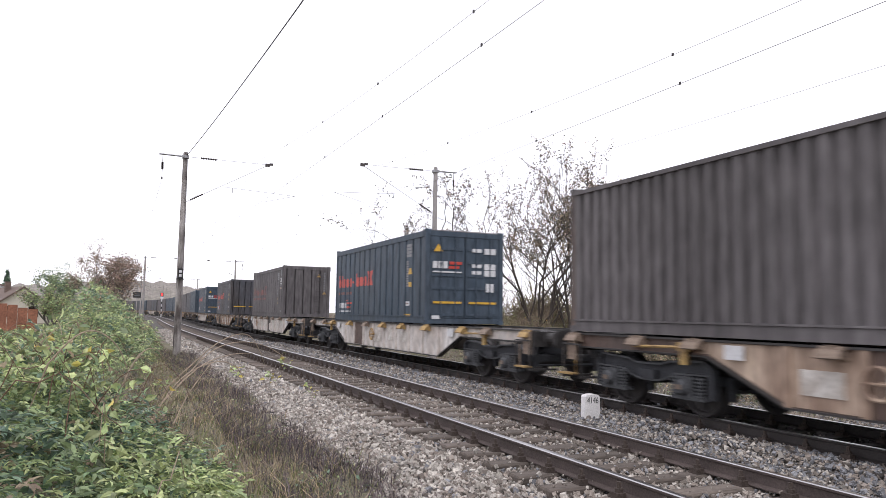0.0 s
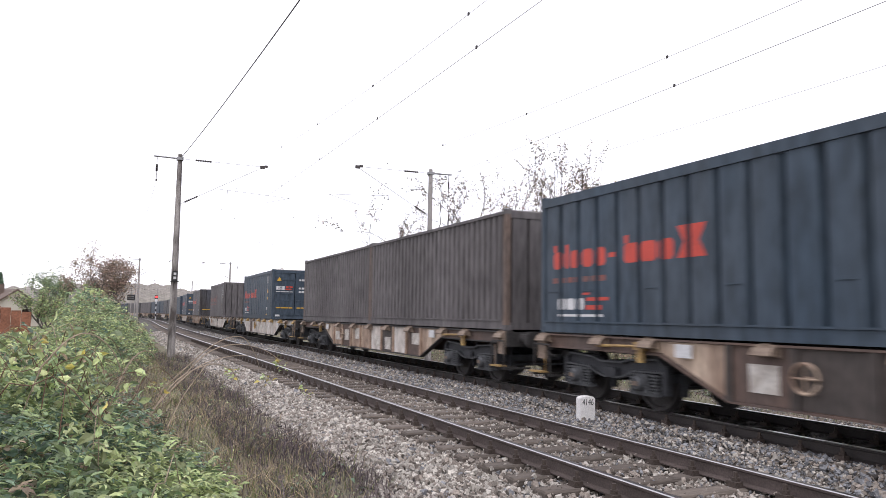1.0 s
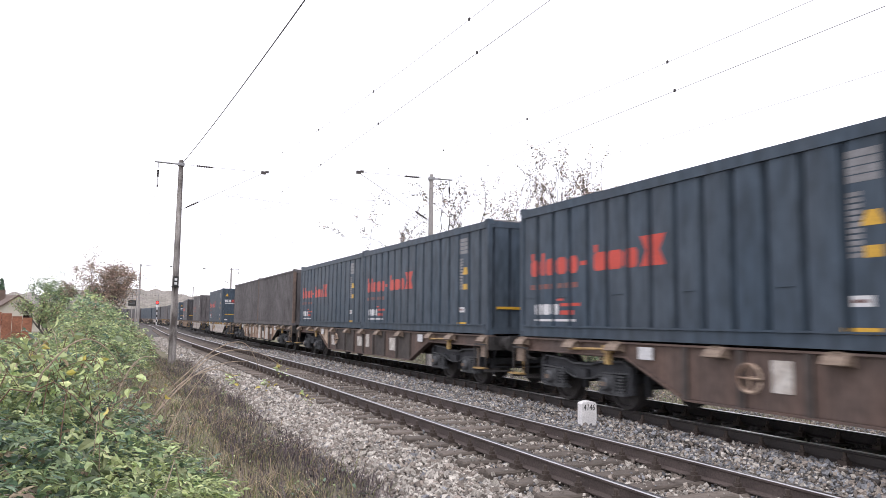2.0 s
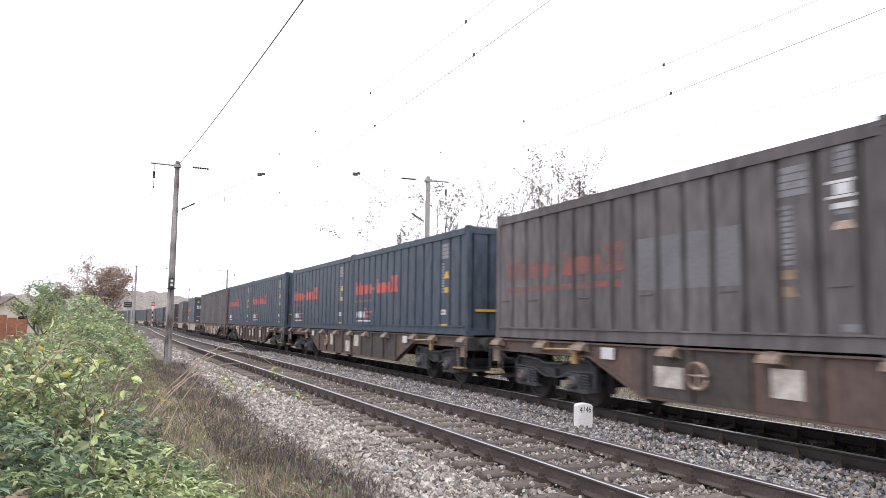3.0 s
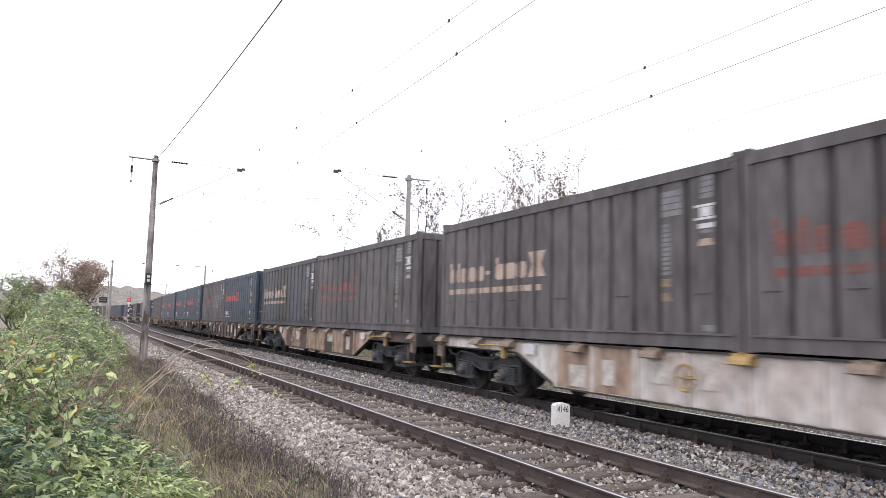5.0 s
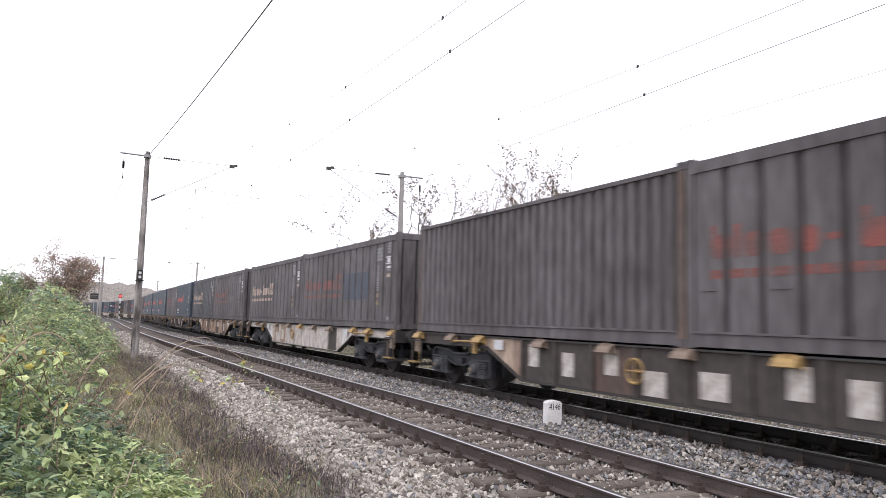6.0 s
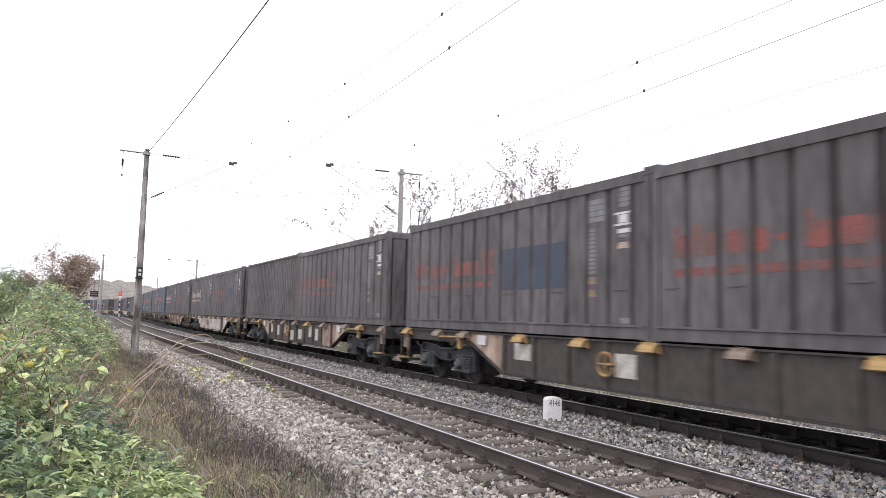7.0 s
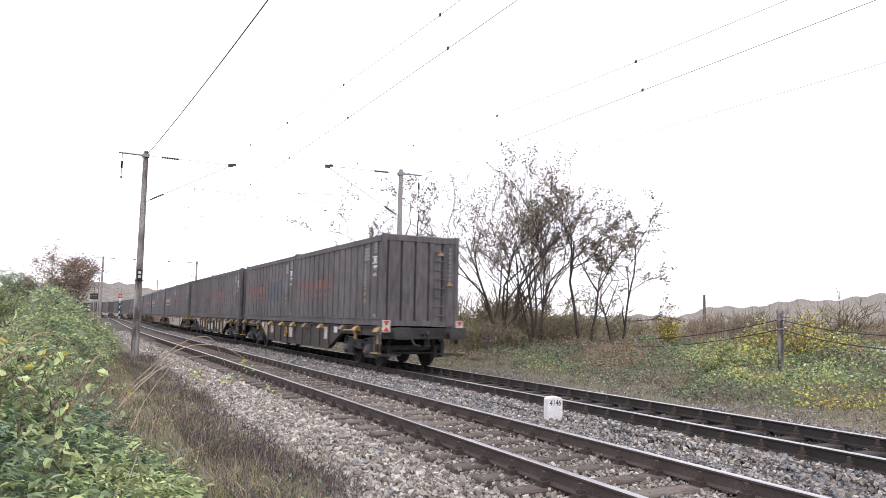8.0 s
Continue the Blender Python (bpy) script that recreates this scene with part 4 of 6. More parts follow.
def tail_board():
    sh = Shape()
    sh.box(-0.12, 0.12, -0.02, 0.0, -0.17, 0.17)
    root = sh.mesh("tail_board", ["white_dirty"])
    rd = Shape()
    rd.add([(-0.1, -0.024, 0.15), (0.1, -0.024, 0.15), (0, -0.024, 0.0)], [[0, 1, 2]])
    rd.add([(-0.1, -0.024, -0.15), (0.1, -0.024, -0.15), (0, -0.024, 0.0)], [[2, 1, 0]])
    red = rd.mesh("red_triangle", ["red"])
    for sx in (-1, 1):
        ob = tagged(new("tail_board", root), "red and white end-of-train board on the last wagon", "tail board", "tail boards")
        part("red_triangle", red, ob, "red painted triangles")
        ROLLING.append((ob, 9.15, None, pose(sx * 1.18, -9.34, 1.22)))


tail_board()


# ---- vegetation ----
def leaf_material(name, color, second, k=0.6, tr=0.3):
    return material(name, color, 0.42, vary=0.2, scale=1.5, fine=30, bump=0.1, second=second, island=k, translucent=tr, hue=0.035)


M["leaf_green"] = leaf_material("bramble_leaf_green", (0.275, 0.355, 0.175), (0.195, 0.265, 0.135))
M["leaf_lime"] = leaf_material("bright_young_leaf", (0.47, 0.53, 0.25), (0.36, 0.43, 0.20))
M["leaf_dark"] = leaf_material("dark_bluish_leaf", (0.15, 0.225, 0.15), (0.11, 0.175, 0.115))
M["leaf_brown"] = leaf_material("withered_leaf", (0.36, 0.26, 0.19), (0.29, 0.24, 0.155))
M["leaf_yellow"] = leaf_material("autumn_yellow_leaf", (0.62, 0.49, 0.13), (0.47, 0.41, 0.12))
M["leaf_olive"] = leaf_material("dull_olive_leaf", (0.135, 0.128, 0.09), (0.115, 0.10, 0.078), tr=0.15)
M["leaf_rust"] = leaf_material("russet_leaf", (0.37, 0.245, 0.20), (0.30, 0.23, 0.185), tr=0.15)
M["straw"] = material("dry_straw", (0.46, 0.36, 0.23), 0.85, vary=0.2, bump=0, island=0.45)
M["violet_stem"] = material("dark_violet_dead_stem", (0.098, 0.078, 0.084), 0.9, vary=0.2, bump=0, island=0.55)
M["dead_stem"] = material("purplish_dead_stem", (0.155, 0.122, 0.128), 0.9, vary=0.2, bump=0, island=0.45)
M["grass"] = material("verge_grass", (0.17, 0.20, 0.07), 0.8, vary=0.2, bump=0, island=0.5)
M["twig"] = material("bare_twig_brown", (0.27, 0.212, 0.155), 0.9, vary=0.2, bump=0, island=0.4)
M["twig_green"] = material("olive_scrub_twig", (0.24, 0.215, 0.125), 0.9, vary=0.2, bump=0, island=0.45)
M["bark"] = material("dark_tree_bark", (0.085, 0.07, 0.06), 0.95, vary=0.3, scale=4, fine=25, bump=0.5, stretch=(2, 2, 0.5))
M["cane"] = material("pale_dry_cane", (0.38, 0.30, 0.22), 0.8, vary=0.25, scale=8, fine=40, bump=0.1)
M["cane_red"] = material("reddish_bramble_cane", (0.16, 0.09, 0.06), 0.8, vary=0.25, scale=8, fine=40, bump=0.1)
# autumn wood tones made paler: the distance haze is put into the colour
M["wood_far"] = material("haze_paled_autumn_wood", (0.255, 0.228, 0.205), 0.95, vary=0.35, scale=0.08, fine=0.5, bump=0.2, second=(0.205, 0.19, 0.16))

LEAF = np.array([(0, 0, 0), (-0.29, 0.32, 0.12), (-0.17, 0.72, 0.07), (0, 1, -0.16), (0.17, 0.72, 0.07), (0.29, 0.32, 0.12), (0, 0.5, 0.0)])
LEAF_T = np.array([(0, 6, 1), (1, 6, 2), (2, 6, 3), (3, 6, 4), (4, 6, 5), (5, 6, 0)])


PLAIN = np.array([(0, 0, 0), (-0.3, 0.5, 0.1), (0, 1, -0.1), (0.3, 0.5, 0.1)])
PLAIN_T = np.array([(0, 2, 1), (0, 3, 2)])


def leaf_mesh(name, pos, size, mats, weights, rng, up=0.7, droop=0.35, which=None, plain=False):
    """Folded pointed leaves at pos, facing mostly upwards."""
    n = len(pos)
    nrm = rng.normal(size=(n, 3)) * (1 - up) + np.array([0, 0, up])
    nrm /= np.linalg.norm(nrm, axis=1)[:, None]
    a = rng.uniform(0, 2 * np.pi, n)
    d = np.stack([np.cos(a), np.sin(a), rng.uniform(-droop, droop * 0.4, n)], 1)
    d -= nrm * (d * nrm).sum(1)[:, None]
    d /= np.linalg.norm(d, axis=1)[:, None] + 1e-9
    x = np.cross(d, nrm)
    B = np.stack([x, d, nrm], 2) * size[:, None, None]
    shape, tris = (PLAIN, PLAIN_T) if plain else (LEAF, LEAF_T)
    v = np.einsum("nij,kj->nki", B, shape) + pos[:, None]
    t = tris[None] + (np.arange(n) * len(shape))[:, None, None]
    mi = rng.choice(len(mats), n, p=weights) if which is None else which
    return bulk(name, v.reshape(-1, 3), t.reshape(-1, 3), mats, np.repeat(mi, len(tris)))


def blade_mesh(name, pos, height, width, lean, mats, weights, rng, bend=0.4):
    """Thin bent blades or stems standing at pos."""
    n = len(pos)
    a = rng.uniform(0, 2 * np.pi, n)
    side = np.stack([np.cos(a), np.sin(a), np.zeros(n)], 1) * width[:, None] * 0.5
    b = rng.uniform(0, 2 * np.pi, n)
    lv = np.stack([np.cos(b), np.sin(b), np.zeros(n)], 1) * (lean * height)[:, None]
    up = np.array([0, 0, 1.0]) * height[:, None]
    mid = pos + lv * (0.5 - 0.5 * bend) * 0.7 + up * 0.58
    tip = pos + lv + up * (1 - 0.25 * bend)
    v = np.stack([pos - side, pos + side, mid + side * 0.8, mid - side * 0.8, tip], 1)
    t = np.array([(0, 1, 2), (0, 2, 3), (3, 2, 4)])[None] + (np.arange(n) * 5)[:, None, None]
    return bulk(name, v.reshape(-1, 3), t.reshape(-1, 3), mats, np.repeat(rng.choice(len(mats), n, p=weights), 3))


SPEAR = np.array([(0, 0, 0), (-0.20, 0.30, 0.07), (-0.13, 0.68, 0.03), (0, 1, -0.14), (0.13, 0.68, 0.03), (0.20, 0.30, 0.07), (0, 0.5, -0.02)])


def shoot_mesh(name, base, way, length, size, pairs, which, mats, rng, sag=0.35, shape=SPEAR):
    """Leafy shoots: pairs of leaves set along a bending stem, the last leaf at its tip."""
    n, k = len(base), 2 * pairs + 1
    way = way / np.linalg.norm(way, axis=1)[:, None]
    u = np.append(np.repeat(np.linspace(0.25, 0.92, pairs), 2), 1.0)
    hand = np.append(np.tile([-1.0, 1.0], pairs), 0.0)
    side = np.cross(way, np.array([0, 0, 1.0]) + rng.normal(0, 0.25, (n, 3)))
    side /= np.linalg.norm(side, axis=1)[:, None] + 1e-9
    down = np.array([0, 0, -1.0])
    pos = base[:, None] + length[:, None, None] * (way[:, None] * u[None, :, None] + down * sag * (u ** 2)[None, :, None])
    tang = way[:, None] + down * 2 * sag * u[None, :, None]
    d = side[:, None] * hand[None, :, None] * 0.9 + tang * np.where(hand == 0, 1.0, 0.55)[None, :, None] + rng.normal(0, 0.16, (n, k, 3)) + down * 0.12
    d /= np.linalg.norm(d, axis=2)[:, :, None]
    nrm = np.array([0, 0, 1.0]) + rng.normal(0, 0.3, (n, k, 3)) + 0.25 * way[:, None]
    nrm -= d * (d * nrm).sum(2)[:, :, None]
    nrm /= np.linalg.norm(nrm, axis=2)[:, :, None] + 1e-9
    x = np.cross(d, nrm)
    sz = size[:, None] * (1.1 - 0.3 * u)[None] * rng.uniform(0.75, 1.2, (n, k))
    B = np.stack([x, d, nrm], 3) * sz[:, :, None, None]
    v = np.einsum("nmij,kj->nmki", B, shape) + pos[:, :, None]
    t = LEAF_T[None] + (np.arange(n * k) * 7)[:, None, None]
    return bulk(name, v.reshape(-1, 3), t.reshape(-1, 3), mats, np.repeat(which, k * 6))


def hedge_height(x, y):
    """Bramble bush beside the camera, a low gap behind it, then a tall hedge on a slope further on."""
    crest = np.interp(y, [2.5, 4, 6, 8, 9.5, 11, 16, 20, 25, 34, 50, 75], [0.5, 0.75, 0.95, 0.95, 0.6, 0.28, 0.25, 0.7, 1.8, 2.75, 2.75, 2.4])
    edge = np.interp(y, [2.5, 5, 6.5, 8, 9.5, 12, 16, 22, 30, 45, 75], [0.5, 0.95, 1.05, 0.85, 0.5, 0.1, 0.15, 0.6, 1.3, 1.7, 1.0])
    rise = np.interp(y, [3, 8, 16, 22, 30, 45], [1.4, 1.5, 1.6, 2.1, 2.6, 2.8])
    u = np.clip((edge - x) / rise, 0, 1)
    u = u * np.where(y > 11, np.clip((x + np.interp(y, [9, 14, 20, 30, 45, 75], [3.4, 2.2, 2.0, 2.4, 3.2, 4.5])) / 1.1, 0.05, 1), 1.0)
    tall = np.where(y < 11, np.interp(y, [3, 5, 8, 11], [0.2, 0.35, 0.3, 0.1]) * np.clip((-0.15 - x) / 0.6, 0, 1) * np.clip((x + 4.5) / 2.0, 0.4, 1), 0)
    h = crest * u ** np.interp(y, [9, 22, 30], [0.5, 0.6, 0.8]) + tall
    return h * (1 + np.where(y > 11, 0.55, 0.9) * (0.16 * np.sin(2.3 * x + 1.1 * y) + 0.12 * np.sin(4.1 * y + 1.3 * x) + 0.1 * np.sin(9 * x + 7 * y)))


def tone_of(x, y, z, weights, rng, noise_=0.5):
    """Patches of leaf colour: an index into the weights."""
    patch = np.sin(1.9 * x + 0.7) * np.sin(1.3 * y + 2.0 * z) + rng.normal(0, noise_, len(x))
    return np.searchsorted(np.quantile(patch, np.cumsum(weights)[:-1]), patch)


def bramble(name, label, y0, y1, x0, fill, fill_size, shoots, length, size, pairs, mats, weights, seed, canes):
    """A bramble mass: a filling of single leaves, coloured darker as painted inner shade, and leafy shoots over it."""
    rng = np.random.default_rng(seed)
    root = tagged(new(name), label, "bush")

    def spots(n, low):
        y = rng.uniform(y0, y1, n)
        x = rng.uniform(x0, 1.6, n)
        h = hedge_height(x, y)
        ok = (h > low) & (y > y0 + 0.5 + 0.5 * np.sin(3 * x) * (y0 < 4))
        return x[ok], y[ok], h[ok]

    x, y, h = spots(fill, 0.05)
    n = len(x)
    g = ground_height(x, y)
    z = np.maximum(g + h * (0.92 - 0.7 * rng.random(n) ** 1.6), g + 0.02)
    # more dark leaves here than on the shoots, painting shade inside the bush
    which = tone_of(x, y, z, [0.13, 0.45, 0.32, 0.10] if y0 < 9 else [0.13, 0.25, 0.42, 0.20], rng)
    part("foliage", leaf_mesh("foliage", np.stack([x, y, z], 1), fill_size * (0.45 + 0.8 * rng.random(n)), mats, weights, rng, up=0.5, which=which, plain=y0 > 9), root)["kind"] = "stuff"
    x, y, h = spots(shoots, 0.12)
    n = len(x)
    e = 0.06
    slope = np.stack([hedge_height(x - e, y) - hedge_height(x + e, y), hedge_height(x, y - e) - hedge_height(x, y + e), np.full(n, 2 * e)], 1)
    slope /= np.linalg.norm(slope, axis=1)[:, None]
    g = ground_height(x, y)
    z = g + h * rng.uniform(0.55, 0.98, n)
    way = slope * 0.8 + rng.normal(0, 0.55, (n, 3)) + np.array([0, 0, 0.35])
    ln = length * rng.uniform(0.5, 1.35, n) * np.clip(h / 0.5, 0.5, 1)
    which = tone_of(x, y, z, weights, rng, 0.6)
    part("young_foliage", shoot_mesh("young_foliage", np.stack([x, y, z], 1), way, ln, size * (0.55 + 0.75 * rng.random(n)), pairs, which, mats, rng), root, "leafy young shoots")["kind"] = "stuff"
    rn = random.Random(seed)
    for i in range(canes):
        cy = rn.uniform(max(y0, 4.0) + 0.4, y1 - 0.4)
        cx = rn.uniform(max(x0, -3), 0.4)
        hh = float(hedge_height(np.array(cx), np.array(cy)))
        gz = float(ground_height(np.array(cx), np.array(cy)))
        reach, a = rn.uniform(0.4, 1.2), rn.uniform(-1.2, 1.2)
        pts = []
        for j in range(9):
            v = j / 8
            pts.append((cx + math.cos(a) * reach * v, cy + math.sin(a) * reach * v, gz + (hh + rn.uniform(0.05, 0.25)) * math.sin(math.pi * (0.12 + 0.62 * v)) * 1.02))
        sh = Shape()
        sh.tube(pts, 0.005, 5, 0, 0.002)
        part("cane", sh.mesh("cane", ["cane_red" if rn.random() < 0.6 else "cane"]), root)
    return root


GREENS = ["leaf_brown", "leaf_dark", "leaf_green", "leaf_lime"]
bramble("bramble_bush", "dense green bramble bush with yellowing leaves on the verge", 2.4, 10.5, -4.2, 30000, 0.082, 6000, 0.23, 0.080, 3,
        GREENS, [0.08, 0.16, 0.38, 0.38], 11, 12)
bramble("hedge", "tall overgrown green hedge beside the track", 10.5, 30, -5.0, 30000, 0.13, 5600, 0.34, 0.12, 3,
        GREENS, [0.10, 0.10, 0.40, 0.40], 12, 16)
bramble("hedge", "tall overgrown green hedge fading into the distance", 30, 75, -6.0, 24000, 0.2, 3800, 0.5, 0.2, 2,
        GREENS, [0.14, 0.10, 0.40, 0.36], 13, 0)


def vine():
    """Sparse broad-leaved runners that climb out of the bush on thin canes."""
    rng, rn = np.random.default_rng(15), random.Random(15)
    root = tagged(new("vine"), "sparse climbing vine with broad yellow-green leaves", "vine")
    pos = []
    for i in range(40):
        x, y = rn.uniform(-1.7, -0.02) , rn.uniform(5.4, 8.2)
        z = float(ground_height(np.array(x), np.array(y)) + 0.75 * hedge_height(np.array(x), np.array(y)))
        a, reach, up = rn.uniform(0, 2 * math.pi), rn.uniform(0.3, 0.8), rn.uniform(0.3, 0.62)
        pts = [(x + math.cos(a) * reach * v, y + math.sin(a) * reach * v, z + up * math.sin(math.pi * (0.05 + 0.75 * v))) for v in [j / 8 for j in range(9)]]
        sh = Shape()
        sh.tube(pts, 0.0045, 5, 0, 0.002)
        part("cane", sh.mesh("cane", ["cane_red" if i % 3 else "cane"]), root)
        for q in pts[1:]:
            pos += [Vector(q) + Vector((rn.gauss(0, 0.04), rn.gauss(0, 0.04), rn.gauss(-0.02, 0.035))) for j in range(rn.choice((1, 2, 2)))]
    pos = np.array([tuple(q) for q in pos])
    part("foliage", leaf_mesh("foliage", pos, rng.uniform(0.055, 0.12, len(pos)), ["leaf_lime", "leaf_green", "leaf_yellow", "leaf_brown"], [0.66, 0.26, 0.05, 0.03], rng, up=0.35, droop=0.9), root, "broad yellow-green leaves")["kind"] = "stuff"


vine()


def arching_canes():
    """Long dry canes that arch out over the weeds."""
    root = tagged(new("dry_canes"), "long pale dry bramble canes arching over the verge", "canes")
    for pts in (
    [ (0.45, 8.38, 0.68), (0.7, 8.42, 0.92), (0.94, 8.47, 1.13), (1.15, 8.54, 1.23), (1.33, 8.64, 1.22), (1.47, 8.77, 1.05), (1.57, 8.93, 0.86) ],
    [ (0.38, 7.99, 0.55), (0.57, 8.21, 0.73), (0.82, 8.4, 0.92), (1.13, 8.57, 1.01), (1.4, 8.78, 1.01) ],
    [ (0.49, 7.72, 0.39), (0.64, 7.95, 0.66), (0.87, 8.15, 0.95) ],
    [ (0.03, 7.34, 0.88), (0.11, 7.42, 1.04), (0.21, 7.5, 1.13), (0.31, 7.6, 1.11), (0.37, 7.71, 1.01) ],
    [ (0.32, 7.57, 0.53), (0.47, 7.74, 0.74), (0.66, 7.9, 0.89), (0.94, 8.02, 0.97), (1.16, 8.19, 0.87), (1.28, 8.42, 0.66) ],
    [ (0.58, 8.77, 0.65), (0.93, 8.9, 1.02), (1.27, 9.05, 1.13), (1.63, 9.22, 1.07), (1.93, 9.42, 0.9) ],
    [ (-0.49, 5.89, 1.11), (-0.33, 5.9, 1.3), (-0.19, 5.94, 1.34), (-0.04, 5.99, 1.22), (0.05, 6.08, 1.0) ],
    ):
        # a smooth arch through the cane's bends
        fine = []
        for i in range(len(pts) - 1):
            p0, p1, p2, p3 = (Vector(pts[max(i - 1, 0)]), Vector(pts[i]), Vector(pts[i + 1]), Vector(pts[min(i + 2, len(pts) - 1)]))
            for j in range(4):
                u = j / 4
                fine.append(0.5 * ((2 * p1) + (p2 - p0) * u + (2 * p0 - 5 * p1 + 4 * p2 - p3) * u * u + (3 * p1 - p0 - 3 * p2 + p3) * u ** 3))
        fine.append(Vector(pts[-1]))
        foot = fine[0] + Vector((-0.25, 0, -0.8))
        sh = Shape()
        sh.tube([foot] + fine, 0.0075, 6, 0, 0.0035)
        part("cane", sh.mesh("cane", ["cane"]), root)
    rng = np.random.default_rng(5)
    for c in ((1.65, 8.9, 0.75), (1.91, 9.43, 0.88), (0.37, 7.74, 0.79), (1.18, 8.45, 0.85), (2.3, 9.6, 0.46)):
        n = 16
        pos = np.array(c) + rng.normal(0, 0.045, (n, 3))
        part("sprig", leaf_mesh("sprig", pos, rng.uniform(0.04, 0.075, n), ["leaf_lime", "leaf_yellow"], [0.7, 0.3], rng), root, "yellow-green leafy sprig")["kind"] = "stuff"


arching_canes()


def verge_left():
    rng = np.random.default_rng(21)
    def field(n, y0, y1, l0, l1, power=1.0):
        y = y0 + (y1 - y0) * rng.random(n) ** power
        lat = rng.uniform(l0, l1, n)
        x = NEAR + np.interp(y, _py, _px) + lat
        return np.stack([x, y, ground_height(x, y) - 0.02], 1)
    # purple-brown dead weeds nearest the ballast
    p = field(30000, 4.5, 34, -3.75, -2.1, 1.6)
    p = p[p[:, 0] - NEAR < np.interp(p[:, 1], [4, 7, 10, 16, 34], [-2.1, -2.25, -2.5, -2.6, -2.3]) + rng.normal(0, 0.12, len(p))]
    keep = np.sin(p[:, 0] * 2.1 + p[:, 1] * 0.9) + rng.normal(0, 0.6, len(p)) > -0.5
    p = p[keep]
    n = len(p)
    tagged(new("dead_weeds", blade_mesh("dead_weeds", p, rng.uniform(0.06, 0.34, n) * (0.65 + 0.5 * np.sin(p[:, 0] * 3.7 + p[:, 1] * 2.9) ** 2), rng.uniform(0.005, 0.012, n), rng.uniform(0.2, 1.6, n), ["violet_stem", "dead_stem", "straw", "grass"], [0.54, 0.30, 0.11, 0.05], rng)),
           "purplish-brown dead weed stems along the ballast edge", "weeds", kind="stuff")
    p = field(26000, 4.0, 40, -5.1, -3.1, 1.6)
    n = len(p)
    tagged(new("dry_grass", blade_mesh("dry_grass", p, rng.uniform(0.06, 0.34, n) * (0.55 + 0.6 * np.sin(p[:, 0] * 2.9 - p[:, 1] * 2.3) ** 2), rng.uniform(0.004, 0.010, n), rng.uniform(0.3, 1.7, n), ["straw", "grass", "dead_stem", "violet_stem"], [0.34, 0.34, 0.2, 0.12], rng)),
           "dry straw and green grass on the verge", "grass", kind="stuff")
    p = field(15000, 9.0, 32, -7.4, -4.4, 1.2)
    n = len(p)
    tagged(new("dry_brush", blade_mesh("dry_brush", p, rng.uniform(0.12, 0.6, n), rng.uniform(0.006, 0.014, n), rng.uniform(0.3, 1.5, n), ["straw", "grass", "dead_stem", "twig", "violet_stem"], [0.16, 0.32, 0.22, 0.2, 0.1], rng)),
           "greyish dry brush and grass behind the bramble bush", "brush", kind="stuff")
    p = field(3800, 4.0, 40, -4.9, -2.5, 1.5)
    keep = np.sin(p[:, 0] * 3.3 + 1) * np.cos(p[:, 1] * 1.7) + rng.normal(0, 0.3, len(p)) > 0.25
    p = p[keep]
    n = len(p)
    p[:, 2] += rng.uniform(0.02, 0.16, n)
    tagged(new("low_weeds", leaf_mesh("low_weeds", p, rng.uniform(0.03, 0.085, n), ["leaf_green", "leaf_lime", "leaf_dark"], [0.5, 0.2, 0.3], rng)),
           "low green weeds among the dry stems", "weeds", kind="stuff")


verge_left()


def verge_right():
    rng = np.random.default_rng(31)
    def field(n, l0, l1, y0, y1):
        y, lat = rng.uniform(y0, y1, n), rng.uniform(l0, l1, n)
        x = NEAR + lat
        return np.stack([x, y, ground_height(x, y) - 0.02], 1)
    p = field(60000, 7.4, 34, 3, 62)
    p = p[p[:, 0] - NEAR > 8.0 + 2.2 * rng.random(len(p))]
    n = len(p)
    tagged(new("rough_grass", blade_mesh("rough_grass", p, rng.uniform(0.05, 0.3, n), rng.uniform(0.008, 0.02, n), rng.uniform(0.3, 1.8, n), ["grass", "straw", "twig", "dead_stem"], [0.3, 0.05, 0.17, 0.48], rng)),
           "rough brown and green grass beyond the far track", "grass", kind="stuff")
    p = field(26000, 6.8, 10.5, 3, 50)
    n = len(p)
    tagged(new("dead_weeds", blade_mesh("dead_weeds", p, rng.uniform(0.03, 0.17, n), rng.uniform(0.006, 0.014, n), rng.uniform(0.3, 2.0, n), ["dead_stem", "grass", "twig"], [0.62, 0.26, 0.12], rng)),
           "short dead weeds and grass beside the far track", "weeds", kind="stuff")
    p = field(52000, 7.6, 30, 3, 50)
    keep = np.sin(p[:, 0] * 0.9 + 0.5 * p[:, 1]) + 0.8 * np.sin(p[:, 1] * 0.8 - 0.4 * p[:, 0]) + rng.normal(0, 0.5, len(p)) > 0.1
    p = p[keep]
    n = len(p)
    p[:, 2] += rng.uniform(0.02, 0.42, n) * np.clip((p[:, 0] - NEAR - 7.2) / 3, 0.15, 1)
    tagged(new("low_weeds", leaf_mesh("low_weeds", p, rng.uniform(0.04, 0.11, n), ["leaf_green", "leaf_brown", "leaf_lime", "leaf_dark", "leaf_olive"], [0.24, 0.36, 0.06, 0.12, 0.22], rng, plain=True)),
           "low green and withered weeds beyond the far track", "weeds", kind="stuff")


verge_right()


